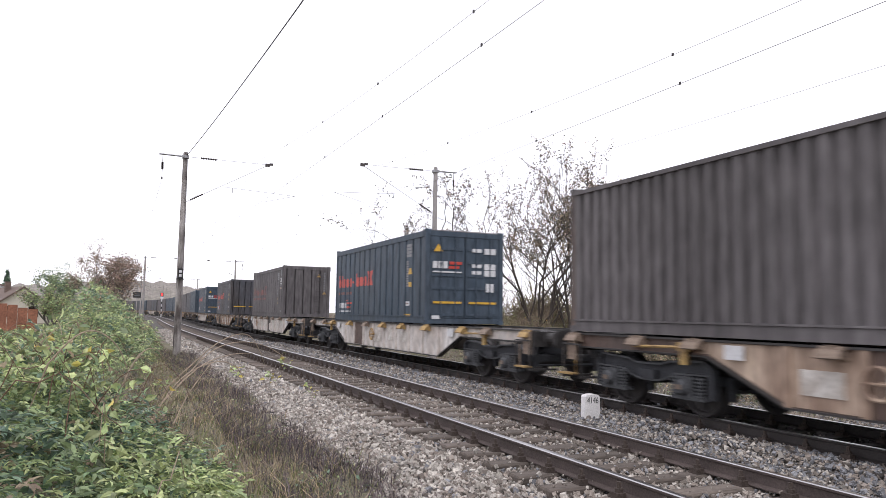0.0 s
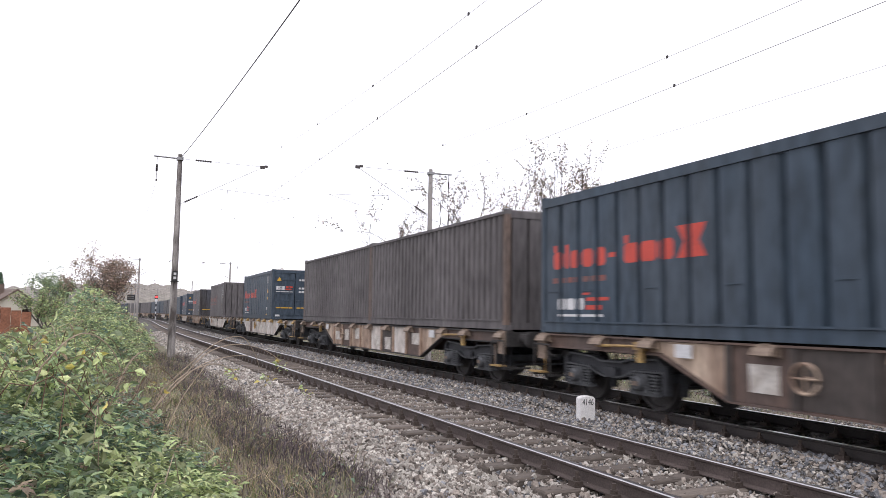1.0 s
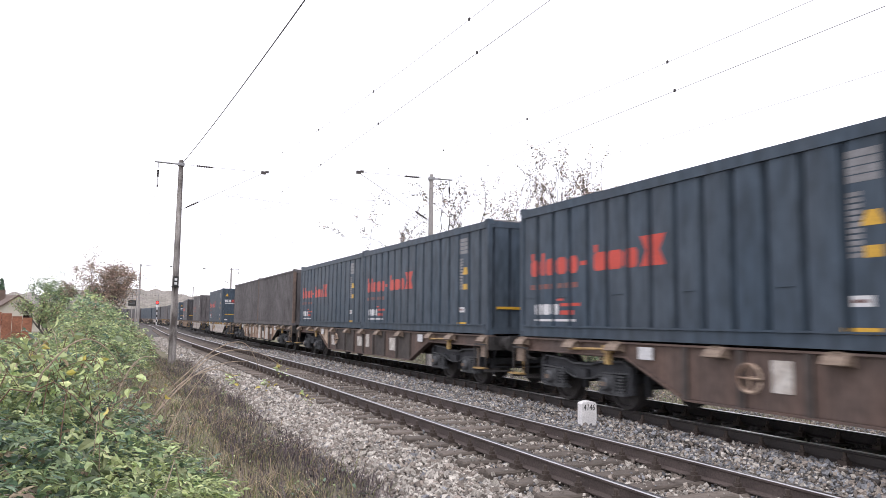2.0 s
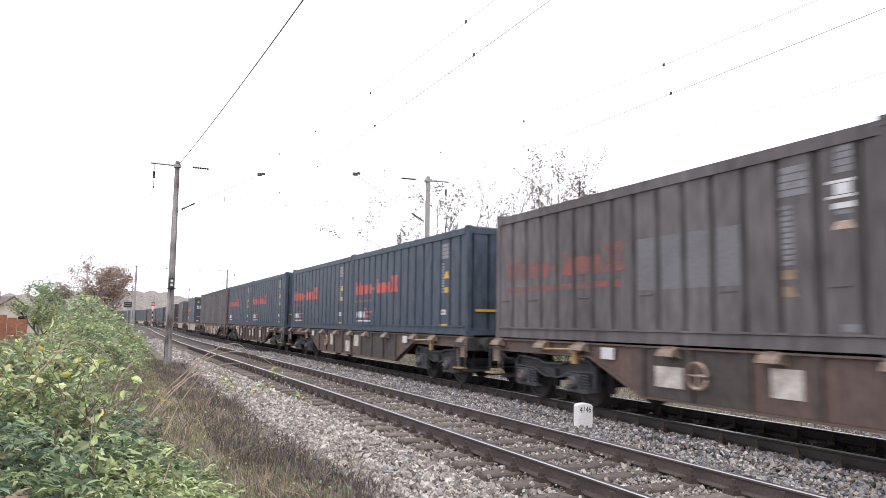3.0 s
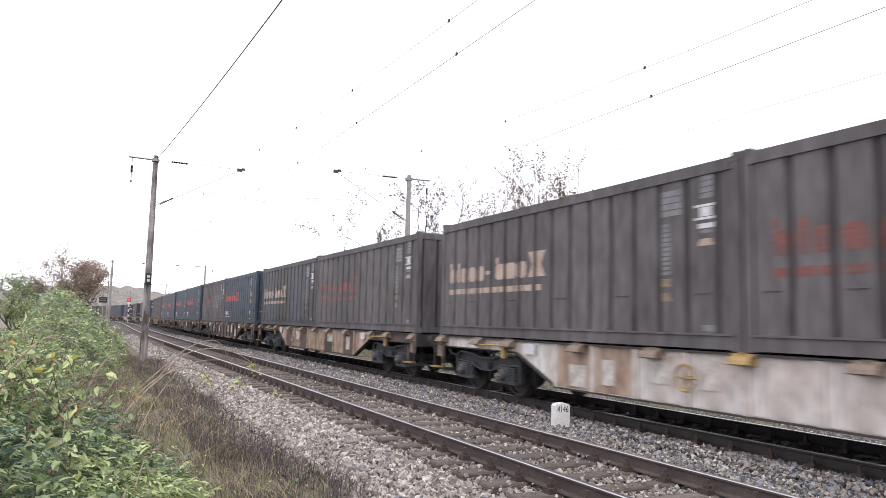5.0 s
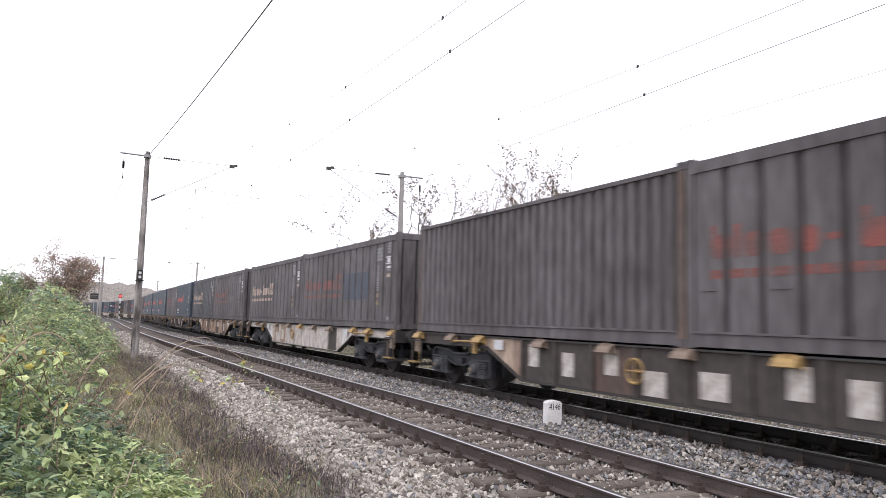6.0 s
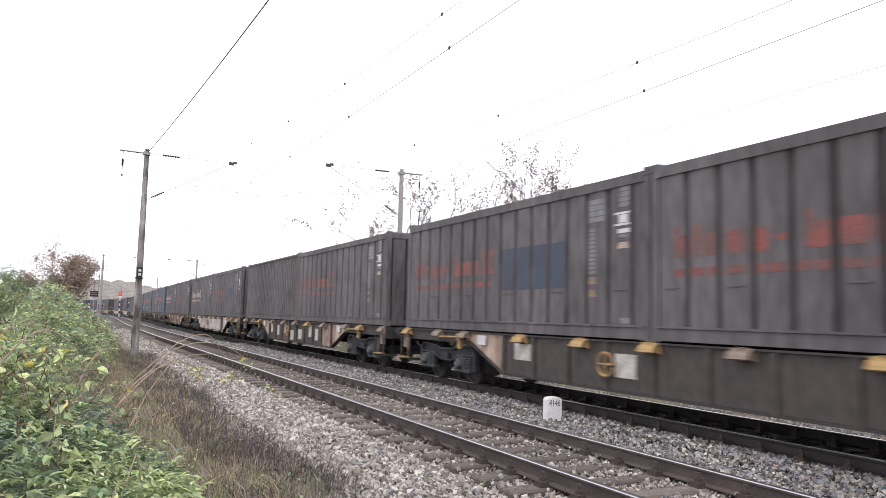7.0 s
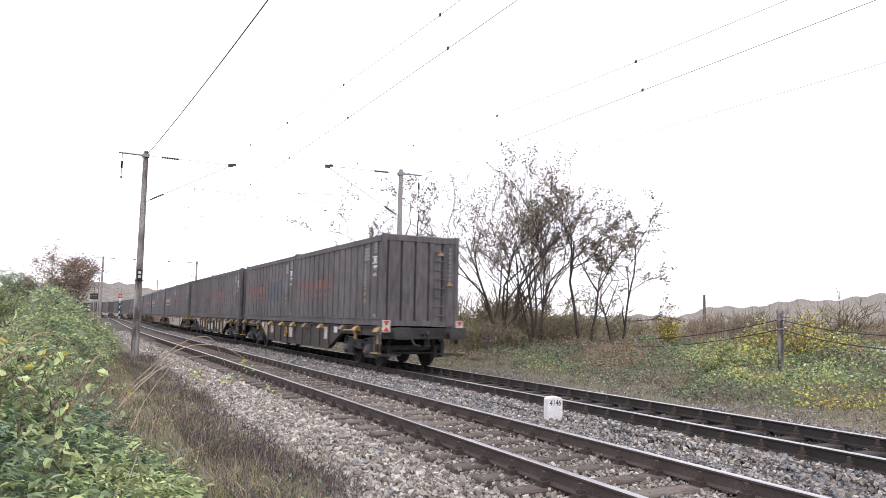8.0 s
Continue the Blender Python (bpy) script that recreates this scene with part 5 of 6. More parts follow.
def shrub(x, y, r, h, n, size, mats, weights, label, seed, name="shrub"):
    """A leafy shrub: fanned stems with leaves in uneven clumps."""
    rng = np.random.default_rng(seed)
    g = float(ground_height(np.array(x), np.array(y))) - 0.03
    root = tagged(new(name), label, "shrub", "shrubs beyond the far track")
    root.matrix_basis = pose(x, y, g)
    sh = Shape()
    tips = []
    for i in range(22):
        a, u = rng.uniform(0, 2 * np.pi), rng.random() ** 0.6
        tip = np.array([math.cos(a) * r * u, math.sin(a) * r * u, h * (1 - 0.45 * u * u) * rng.uniform(0.7, 1.1)])
        sh.tube([(tip[0] * 0.08, tip[1] * 0.08, 0), tuple(tip * np.array([0.45, 0.45, 0.6])), tuple(tip)], 0.012, 4, 0, 0.004)
        tips.append(tip)
    part("framework", sh.mesh("framework", ["bark"]), root)
    tips = np.array(tips)
    t = tips[rng.integers(0, len(tips), n)]
    pos = t * rng.uniform(0.35, 1.05, (n, 1)) + rng.normal(0, 0.12 * r + 0.05, (n, 3)) * np.array([1, 1, 0.7])
    pos[:, 2] = np.maximum(pos[:, 2], 0.03)
    part("foliage", leaf_mesh("foliage", pos, size * rng.uniform(0.6, 1.3, n), mats, weights, rng, up=0.5), root)["kind"] = "stuff"
    return root


def grow(sh, rnd, p, d, length, r, depth, twigs, spread, seg, lift=0.2):
    """One limb and its forks; the last two orders are gathered as leaf-bearing twigs."""
    pts = [p]
    q, dd = Vector(p), Vector(d)
    for i in range(3):
        dd = (dd + Vector((rnd.uniform(-1, 1), rnd.uniform(-1, 1), rnd.uniform(-0.6, 0.6) + lift)) * 0.17).normalized()
        q = q + dd * (length / 3)
        pts.append(q.copy())
    sh.tube(pts, r, seg, 0, max(r * 0.66, 0.004))
    if depth < 2:
        twigs.append([tuple(v) for v in pts])
    if depth == 0:
        return
    for i in range(rnd.choice((2, 3, 3)) if depth > 1 else 3):
        b = Vector(pts[rnd.choice((1, 2, 3, 3))])
        nd = (dd + Vector((rnd.uniform(-1, 1), rnd.uniform(-1, 1), rnd.uniform(-0.6, 0.6) + lift)) * spread).normalized()
        grow(sh, rnd, b, nd, length * rnd.uniform(0.56, 0.84), max(r * 0.6, 0.006), depth - 1, twigs, spread, max(3, seg - 1), lift)


def tree(x, y, stems, height, leaves, size, mats, weights, label, seed, spread=0.75, fan=0.3, depth=5, z=None, clump=0.05, r0=0.085, hold=0.5, lift=0.2, bark="bark"):
    rnd, rng = random.Random(seed), np.random.default_rng(seed)
    g = float(ground_height(np.array(x), np.array(y))) - 0.1 if z is None else z
    root = tagged(new("tree"), label, "tree", "trackside trees")
    root.matrix_basis = pose(x, y, g)
    twigs = []
    sh = Shape()
    for i in range(stems):
        a = 2 * math.pi * i / stems + rnd.uniform(-0.5, 0.5)
        f = fan * rnd.uniform(0.4, 1.3) if stems > 1 else 0.05
        d = Vector((math.cos(a) * f, math.sin(a) * f, 1)).normalized()
        grow(sh, rnd, Vector((math.cos(a) * 0.25 * (stems > 1), math.sin(a) * 0.25 * (stems > 1), 0)), d, height * rnd.uniform(0.25, 0.35), r0 * rnd.uniform(0.7, 1.2), depth, twigs, spread, 6, lift)
    part("trunk", sh.mesh("trunk", [bark]), root, "dark bare trunk and limbs")
    t = np.array(twigs)
    # leaves hang on in patches, more of them high in the crown
    mid = t[:, 2]
    score = np.sin(mid[:, 0] * 2.1 + 0.4) + np.sin(mid[:, 1] * 1.9 + 1) + np.sin(mid[:, 2] * 1.7) + 0.22 * (mid[:, 2] - 0.55 * height) + rng.normal(0, 1.3, len(t))
    t = t[score > np.quantile(score, 1 - hold)]
    pick = t[rng.integers(0, len(t), leaves)]
    j, u = rng.integers(0, 3, leaves), rng.random(leaves)[:, None]
    k = np.arange(leaves)
    pos = pick[k, j] * (1 - u) + pick[k, j + 1] * u + rng.normal(0, clump, (leaves, 3))
    part("crown", leaf_mesh("crown", pos, size * rng.uniform(0.5, 1.35, leaves), mats, weights, rng, up=0.3, plain=True), root, "sparse small leaves")["kind"] = "stuff"
    return root


def scrub(name, label, n, sampler, hmin, hmax, mats, weights, seed, width=0.02):
    """Leafless brush: fans of thin upright twigs."""
    rng = np.random.default_rng(seed)
    x, y = sampler(rng, n)
    k = 7
    x, y = np.repeat(x, k) + rng.normal(0, 0.25, n * k), np.repeat(y, k) + rng.normal(0, 0.25, n * k)
    hh = np.repeat(rng.uniform(hmin, hmax, n), k) * rng.uniform(0.55, 1.1, n * k)
    pos = np.stack([x, y, ground_height(x, y) - 0.05], 1)
    tagged(new(name, blade_mesh(name, pos, hh, width * rng.uniform(0.6, 1.4, n * k), rng.uniform(0.05, 0.55, n * k), mats, weights, rng)), label, "scrub", kind="stuff")


# trees across the line
AUT = ["leaf_olive", "leaf_brown", "leaf_rust"]
M["bark_grey"] = material("grey_twig_bark", (0.13, 0.115, 0.105), 0.95, vary=0.3, scale=4, fine=25, bump=0.3, stretch=(2, 2, 0.5))
tree(18.7, 30.8, 7, 11.5, 9600, 0.10, AUT, [0.46, 0.36, 0.18], "many-stemmed half-bare tree beyond the far track", 41, fan=0.40, spread=0.85, hold=0.62, lift=0.1, r0=0.07)
tree(20.0, 29.9, 5, 12.0, 7200, 0.10, AUT, [0.46, 0.36, 0.18], "many-stemmed half-bare tree beyond the far track", 42, fan=0.26, spread=0.8, hold=0.62, lift=0.1, r0=0.07)
tree(21.9, 28.5, 2, 10.8, 3800, 0.10, AUT, [0.56, 0.27, 0.17], "slender half-bare tree beyond the far track", 43, fan=0.12, spread=0.85, hold=0.62, lift=0.1, r0=0.08)
tree(23.1, 27.6, 2, 9.8, 3800, 0.10, AUT, [0.52, 0.27, 0.21], "slender half-bare tree with a few rusty leaves", 44, fan=0.16, spread=0.95, hold=0.62, lift=0.02, r0=0.08)
tree(15.2, 38.8, 3, 14.6, 2600, 0.11, ["leaf_olive", "leaf_rust"], [0.7, 0.3], "nearly bare tree behind an overhead line pole", 45, fan=0.2, spread=0.9, hold=0.5, lift=0.08, r0=0.07)
tree(14.6, 75.0, 4, 7.5, 2600, 0.18, AUT, [0.8, 0.1, 0.1], "half-bare tree along the far track", 46, depth=4)
tree(18.5, 83.0, 4, 7.0, 2600, 0.18, AUT, [0.8, 0.1, 0.1], "half-bare tree along the far track", 47, depth=4)
tree(-1.3, 72.0, 7, 8.0, 11500, 0.15, ["leaf_rust", "leaf_brown", "leaf_olive"], [0.62, 0.26, 0.12], "russet autumn tree behind the hedge", 48, clump=0.22, fan=0.2, spread=0.66, depth=5, hold=1.0, lift=0.12, bark="bark_grey")
tree(-6.6, 82.0, 4, 8.8, 5200, 0.17, ["leaf_lime", "leaf_green", "leaf_dark"], [0.2, 0.4, 0.4], "thin grey-green tree behind the hedge", 49, clump=0.2, fan=0.45, depth=4, hold=0.8, bark="bark_grey")
tree(-4.6, 60.0, 4, 4.2, 4200, 0.16, ["leaf_lime", "leaf_green", "leaf_brown"], [0.3, 0.5, 0.2], "low leafy tree behind the hedge", 50, clump=0.16, fan=0.6, depth=4, hold=0.9, bark="bark_grey")

# brambles and shrubs across the line
def bramble_bank():
    """A low uneven bramble mass in autumn colours beyond the far verge."""
    rng = np.random.default_rng(58)
    n = 105000
    y = rng.uniform(6.5, 34, n)
    x = rng.uniform(13.0, 30, n)
    front = 13.6 + 0.10 * np.abs(y - 13) + 0.5 * np.sin(1.3 * y)
    bump = 0.62 + 0.42 * np.sin(1.1 * x + 0.8 * y) + 0.34 * np.sin(2.3 * y - 1.2 * x) + 0.2 * np.sin(4.7 * x + 3.1 * y)
    h = np.clip((x - front) / 2.2, 0, 1) * np.clip(bump, 0.10, None) * np.interp(y, [6.5, 11, 19, 24, 34], [0.4, 0.55, 0.55, 0.36, 0.3])
    keep = h > 0.02
    x, y, h = x[keep], y[keep], h[keep]
    n = len(x)
    z = ground_height(x, y) + h * (1 - 0.6 * rng.random(n) ** 2) + rng.normal(0, 0.03, n)
    tone = np.sin(0.8 * x - 0.5 * y + 1.0) + 0.7 * np.sin(1.7 * y + 0.6 * x) + rng.normal(0, 0.5, n) - 0.16 * np.clip(y - 17, 0, 9)
    mats, wts = ["leaf_brown", "leaf_olive", "leaf_dark", "leaf_green", "leaf_lime", "leaf_yellow"], [0.31, 0.13, 0.15, 0.22, 0.14, 0.05]
    which = np.searchsorted(np.quantile(tone, np.cumsum(wts)[:-1]), tone)
    tagged(new("bramble_bank", leaf_mesh("bramble_bank", np.stack([x, y, z], 1), rng.uniform(0.045, 0.115, n), mats, wts, rng, up=0.4, which=which, plain=True)),
           "low green and yellow bramble bank beyond the far track", "bramble", kind="stuff")


bramble_bank()
YG = ["leaf_yellow", "leaf_lime", "leaf_green", "leaf_brown"]
for i, (x, y, r, h, w) in enumerate(((20.6, 17.2, 0.85, 1.45, (0.66, 0.28, 0.06)), (21.8, 16.4, 0.9, 1.6, (0.7, 0.25, 0.05)), (21.4, 15.2, 0.8, 1.2, (0.6, 0.3, 0.1)), (23.6, 24.6, 0.6, 1.8, (0.85, 0.1, 0.05)),
                                   (17.0, 15.6, 0.7, 0.95, (0.25, 0.3, 0.45)), (23.4, 16.2, 0.8, 1.1, (0.25, 0.3, 0.45)))):
    shrub(x, y, r, h, 1500, 0.105, YG, [0.82 * q for q in w] + [0.18], "bright yellow autumn shrub beyond the far track" if w[0] > 0.45 else "leafy green and yellow shrub beyond the far track", 60 + i)


def brush(name, label, places, seed, mats, leaves=0, leaf_mats=(), leaf_w=()):
    """Leafless twiggy bushes joined into one thicket; places of x, y, height."""
    rnd, rng = random.Random(seed), np.random.default_rng(seed)
    protos = []
    for k in range(4):
        sh, tips = Shape(), []
        for i in range(7):
            u = rnd.uniform(0, 2 * math.pi)
            f = rnd.uniform(0.1, 0.55)
            grow(sh, rnd, Vector((0.1 * math.cos(u), 0.1 * math.sin(u), 0)), Vector((math.cos(u) * f, math.sin(u) * f, 1)).normalized(), 0.42, 0.010, 3, tips, 0.85, 3, 0.05)
        quads = np.array([q for q in sh.f if len(q) == 4])
        protos.append((np.array(sh.v), quads, np.array([q[-1] for q in tips])))
    vs, fs, mi, pos, o = [], [], [], [], 0
    for x, y, h in places:
        pv, pf, tips = protos[rnd.randrange(4)]
        u = rnd.uniform(0, 2 * math.pi)
        R = np.array([[math.cos(u), -math.sin(u), 0], [math.sin(u), math.cos(u), 0], [0, 0, 1]])
        base = np.array([x, y, float(ground_height(np.array(x), np.array(y))) - 0.05])
        w_ = h * rnd.uniform(0.75, 1.2)
        S = np.array([w_, w_, h])
        vs.append((pv * S) @ R.T + base)
        fs.append(pf + o)
        mi.append(np.full(len(pf), rnd.randrange(len(mats))))
        o += len(pv)
        if leaves:
            t = tips[rng.integers(0, len(tips), leaves)] * rng.uniform(0.25, 1.0, (leaves, 1))
            pos.append((t * S) @ R.T + base + rng.normal(0, 0.08, (leaves, 3)))
    root = tagged(new(name, bulk(name, np.concatenate(vs), np.concatenate(fs), mats, np.concatenate(mi))), label, "scrub", kind="stuff")
    if leaves:
        q = np.concatenate(pos)
        part("foliage", leaf_mesh("foliage", q, rng.uniform(0.05, 0.13, len(q)), list(leaf_mats), list(leaf_w), rng, up=0.3, plain=True), root)["kind"] = "stuff"


def spread_out(n, x0, x1, y0, y1, h0, h1, seed):
    r = random.Random(seed)
    return [(r.uniform(x0, x1), r.uniform(y0, y1), r.uniform(h0, h1)) for i in range(n)]


brush("bare_scrub", "leafless brown scrub behind the trees", spread_out(90, 15, 40, 33, 50, 0.5, 2.2, 81), 81, ["twig", "twig_green", "twig"], 70, ["leaf_brown", "leaf_olive", "leaf_yellow"], [0.5, 0.35, 0.15])
brush("bare_scrub", "pale leafless scrub on open ground", spread_out(120, 26, 60, 15, 34, 0.7, 2.5, 82), 82, ["twig", "twig", "twig_green"], 40, ["leaf_brown", "leaf_olive"], [0.55, 0.45])
brush("bare_scrub", "brown scrub along the far side of the line", spread_out(70, 12.5, 26, 42, 110, 0.8, 1.7, 83), 83, ["twig", "twig_green", "dead_stem"], 50, ["leaf_brown", "leaf_olive", "leaf_green"], [0.5, 0.3, 0.2])
brush("bare_scrub", "brown scrub in the distance", spread_out(130, 36, 110, 36, 80, 1.6, 2.6, 84), 84, ["twig", "twig_green", "twig"], 40, ["leaf_brown", "leaf_olive"], [0.6, 0.4])
brush("bare_scrub", "tall twiggy brush round the tree trunks", spread_out(26, 16, 25, 28.5, 32, 0.9, 1.9, 87), 87, ["dead_stem", "twig", "twig_green"], 90, ["leaf_brown", "leaf_olive", "leaf_green", "leaf_yellow"], [0.35, 0.3, 0.2, 0.15])
brush("bare_scrub", "low dead brush under the trees", spread_out(60, 14.5, 26, 24, 30, 0.2, 0.5, 85), 85, ["dead_stem", "twig"], 60, ["leaf_brown", "leaf_green", "leaf_olive"], [0.4, 0.3, 0.3])
brush("thicket", "tangled thicket with small yellow-green leaves behind the trees", spread_out(22, 15.5, 27, 32, 37, 1.5, 3.4, 88), 88, ["twig_green", "twig"], 230, ["leaf_lime", "leaf_olive", "leaf_green", "leaf_yellow"], [0.25, 0.35, 0.25, 0.15])
scrub("tall_dry_stems", "tall thin dry stems standing among the scrub", 60, lambda g, n: (g.uniform(24, 50, n), g.uniform(17, 34, n)), 2.4, 4.4, ["twig", "dead_stem"], [0.6, 0.4], 86, 0.016)


# ---- distance ----
def ridge(name, label, b0, b1, dist, depth, heights, seed):
    """A wooded ridge between two bearings, its outline broken by tree crowns."""
    rng = np.random.default_rng(seed)
    n, rows = 900, 7
    v = []
    for j in range(rows):
        u = j / (rows - 1)
        for i in range(n):
            b = radians(b0 + (b1 - b0) * i / (n - 1))
            h = float(np.interp(i / (n - 1), *heights))
            d = dist + depth * u
            z = -4 + (h + 4) * math.sin(u * math.pi / 2) + (dist * 0.0024 * (0.3 + u) * (rng.uniform(-0.2, 0.25) + math.sin(i * 0.21) * 0.5 + math.sin(i * 0.067 + j) * 0.8))
            v.append((math.sin(b) * d, math.cos(b) * d, z))
    f = [[j * n + i, j * n + i + 1, (j + 1) * n + i + 1, (j + 1) * n + i] for j in range(rows - 1) for i in range(n - 1)]
    tagged(new(name, mesh_of(name, v, f, "wood_far")), label, "backdrop", kind="structure")


ridge("backdrop", "distant wooded ridge in late autumn colours paled for haze", -14, 16, 330, 120, ([0, 0.3, 0.5, 0.62, 0.72, 1], [9, 14, 18, 15, 9, -4]), 91)
ridge("backdrop", "distant wooded hill in late autumn colours paled for haze", 30, 78, 620, 200, ([0, 0.3, 0.35, 0.433, 0.477, 0.545, 0.58, 0.8, 1], [4, 7, 16, 20, 25, 27, 31, 42, 48]), 92)


# ---- poles, wires and lineside things ----
def insulator(sh, a, b, r=0.055, mi=1):
    """A ribbed insulator between two points."""
    a, b = Vector(a), Vector(b)
    n = 7
    for i in range(n):
        p, q = a.lerp(b, i / n), a.lerp(b, (i + 0.62) / n)
        sh.tube([p, p.lerp(q, 0.5), q], r, 8, mi, r * 0.55)
    sh.tube([a, b], r * 0.45, 6, mi)


def overhead_pole(x, y, height, side, timber, label, sign, lean=0.0):
    """A pole with a cantilever over its track (side: +1 to the right) and a feeder arm on the other side."""
    g = float(ground_height(np.array(x), np.array(y))) - 0.15
    root = tagged(new("overhead_line_pole"), label, "pole", "overhead line poles")
    root.matrix_basis = pose(x, y, 0, 0, lean, 0)
    sh = Shape()
    sh.lathe([(g, 0.15), (2.0, 0.135), (5.0, 0.115), (height - 0.05, 0.09), (height, 0.08)], (0, 0, 0), "z", 10)
    part("post", sh.mesh("post", ["timber" if timber else "concrete"]), root, "weathered mottled post")
    top = height - 0.18
    fe = Shape()
    fe.tube([(0, 0, top), (-side * 1.0, 0, top + 0.02)], 0.035, 6)
    fe.box(-0.13, 0.13, -0.13, 0.13, top - 0.07, top + 0.05)
    part("feeder_arm", fe.mesh("feeder_arm", ["steel"]), root)
    ins = Shape()
    insulator(ins, (-side * 0.86, 0, top - 0.32), (-side * 0.86, 0, top - 0.6), 0.06, 0)
    ins.tube([(-side * 0.86, 0, top), (-side * 0.86, 0, top - 0.95)], 0.012, 5)
    ins.box(-side * 0.86 - 0.03, -side * 0.86 + 0.03, -0.05, 0.05, top - 0.99, top - 0.92)
    part("feeder_insulator", ins.mesh("feeder_insulator", ["insulator"]), root, "hanging dark insulator")
    ca = Shape()
    reach = 3.3
    ca.tube([(side * 0.1, 0, top), (side * reach, 0, top - 0.02)], 0.009, 6)
    ca.tube([(side * 0.1, 0, top - 1.85), (side * reach, 0, top - 0.05)], 0.012, 6)
    ca.tube([(side * 1.55, 0, top - 1.12), (side * (reach + 1.2), 0, top - 1.28)], 0.009, 6)
    ca.tube([(side * 1.9, 0, top - 1.14), (side * 1.9, 0, top - 1.34)], 0.014, 5)
    ca.tube([(side * (reach + 1.2), 0, top - 1.28), (side * (reach - 0.1), 0, top - 1.62)], 0.009, 6)
    part("cantilever", ca.mesh("cantilever", ["steel"]), root, "thin tubular cantilever")
    i2 = Shape()
    insulator(i2, (side * 0.6, 0, top - 0.004), (side * 1.25, 0, top - 0.012), 0.055, 0)
    part("stay_insulator", i2.mesh("stay_insulator", ["insulator"]), root, "dark ribbed insulator")
    i3 = Shape()
    insulator(i3, (side * 0.25, 0, top - 1.76), (side * 0.75, 0, top - 1.48), 0.05, 0)
    part("bracket_insulator", i3.mesh("bracket_insulator", ["insulator"]), root, "dark ribbed insulator")
    cl = Shape()
    cl.box(side * reach - 0.1, side * reach + 0.1, -0.06, 0.06, top - 0.1, top + 0.02)
    cl.box(side * reach + 0.08, side * reach + 0.22, -0.05, 0.05, top - 0.04, top + 0.05)
    part("wire_clamp", cl.mesh("wire_clamp", ["insulator"]), root)
    if sign:
        sg = Shape()
        sg.box(-0.1, 0.1, -0.2, -0.185, 2.75, 3.15)
        sg.box(-0.16, 0.16, -0.19, 0.16, 2.72, 2.75)
        so = part("number_plate", sg.mesh("number_plate", ["ink"]), root, "small dark plate with pale marks")
        mk = Shape()
        mk.box(-0.05, 0.05, -0.206, -0.2, 2.98, 3.08)
        mk.box(-0.05, 0.05, -0.206, -0.2, 2.82, 2.92)
        part("plate_mark", mk.mesh("plate_mark", ["white"]), so)
    return root


POLE_S = (31.0, 92.0, 152.0, 212.0)
overhead_pole(1.92, 30.75, 7.9, 1, True, "weathered wooden overhead line pole beside the hedge", True, -0.05)
overhead_pole(12.02, 28.5, 7.85, -1, False, "grey overhead line pole beyond the far track", False)
for s in POLE_S[1:]:
    q = line(s, -3.2)
    overhead_pole(q.x, q.y, 7.8, 1, False, "distant grey overhead line pole beside the hedge", False)
    q = line(s + 1, SPACING + 3.4)
    overhead_pole(q.x, q.y, 7.8, -1, False, "distant grey overhead line pole beyond the far track", False)


def overhead_wires(lat, contact, low, label):
    """Contact wire and sagging messenger wire with droppers, pole to pole."""
    root = tagged(new("overhead_wires"), label, "overhead wires", "overhead wires")
    stops = (-29.0,) + POLE_S
    for a, b in zip(stops, stops[1:]):
        cw, mw = Shape(), Shape()
        ss = np.linspace(a, b, 25)
        def messenger(s):
            return low + 1.5 * ((2 * s - a - b) / (b - a)) ** 2
        st = lambda s: lat + 0.18 * math.cos(math.pi * (s - 1) / 60)
        cw.tube([line(s, st(s), contact) for s in ss], 0.005, 5)
        mw.tube([line(s, lat, messenger(s)) for s in ss], 0.004, 5)
        part("contact_wire", cw.mesh("contact_wire", ["cable"]), root)
        part("messenger_wire", mw.mesh("messenger_wire", ["cable"]), root)
        if a > 40:
            continue
        for j in range(1, 12):
            s = a + (b - a) * j / 12 + (-0.35 if lat < 1 else -0.85)
            dr = Shape()
            dr.tube([line(s, st(s), contact), line(s, lat, messenger(s))], 0.0013, 4)
            part("dropper", dr.mesh("dropper", ["cable"]), root)
            for q in (line(s, st(s), contact), line(s, lat, messenger(s))):
                k = Shape()
                k.box(-0.012, 0.012, -0.025, 0.025, -0.015, 0.035, 0, 0.005)
                part("wire_clip", k.mesh("wire_clip", ["cable"]), root, at=pose(q.x, q.y, q.z))


overhead_wires(0.0, 6.05, 6.45, "thin overhead contact and messenger wires above the near track")
overhead_wires(SPACING, 5.80, 6.18, "thin overhead contact and messenger wires above the far track")


def cable(pts, r, label):
    sh = Shape()
    sh.tube(pts, r, 6)
    tagged(new("overhead_cable", sh.mesh("overhead_cable", ["cable"])), label, "cable", "overhead cables")


def sag(a, b, drop, n=24):
    a, b = Vector(a), Vector(b)
    return [a.lerp(b, i / n) - Vector((0, 0, drop * 4 * (i / n) * (1 - i / n))) for i in range(n + 1)]


cable(sag((1.97, 30.7, 7.78), (4.2, -29, 7.9), 0.85), 0.014, "thick black feeder cable from the wooden pole top")
cable(sag((12.9, 28.5, 6.75), (13.3, -31, 6.9), 0.5), 0.004, "thin feeder cable beyond the far track")
cable(sag((1.06, 30.75, 6.75), (0.4, 91, 6.75), 0.7), 0.006, "thin feeder cable along the hedge side poles")


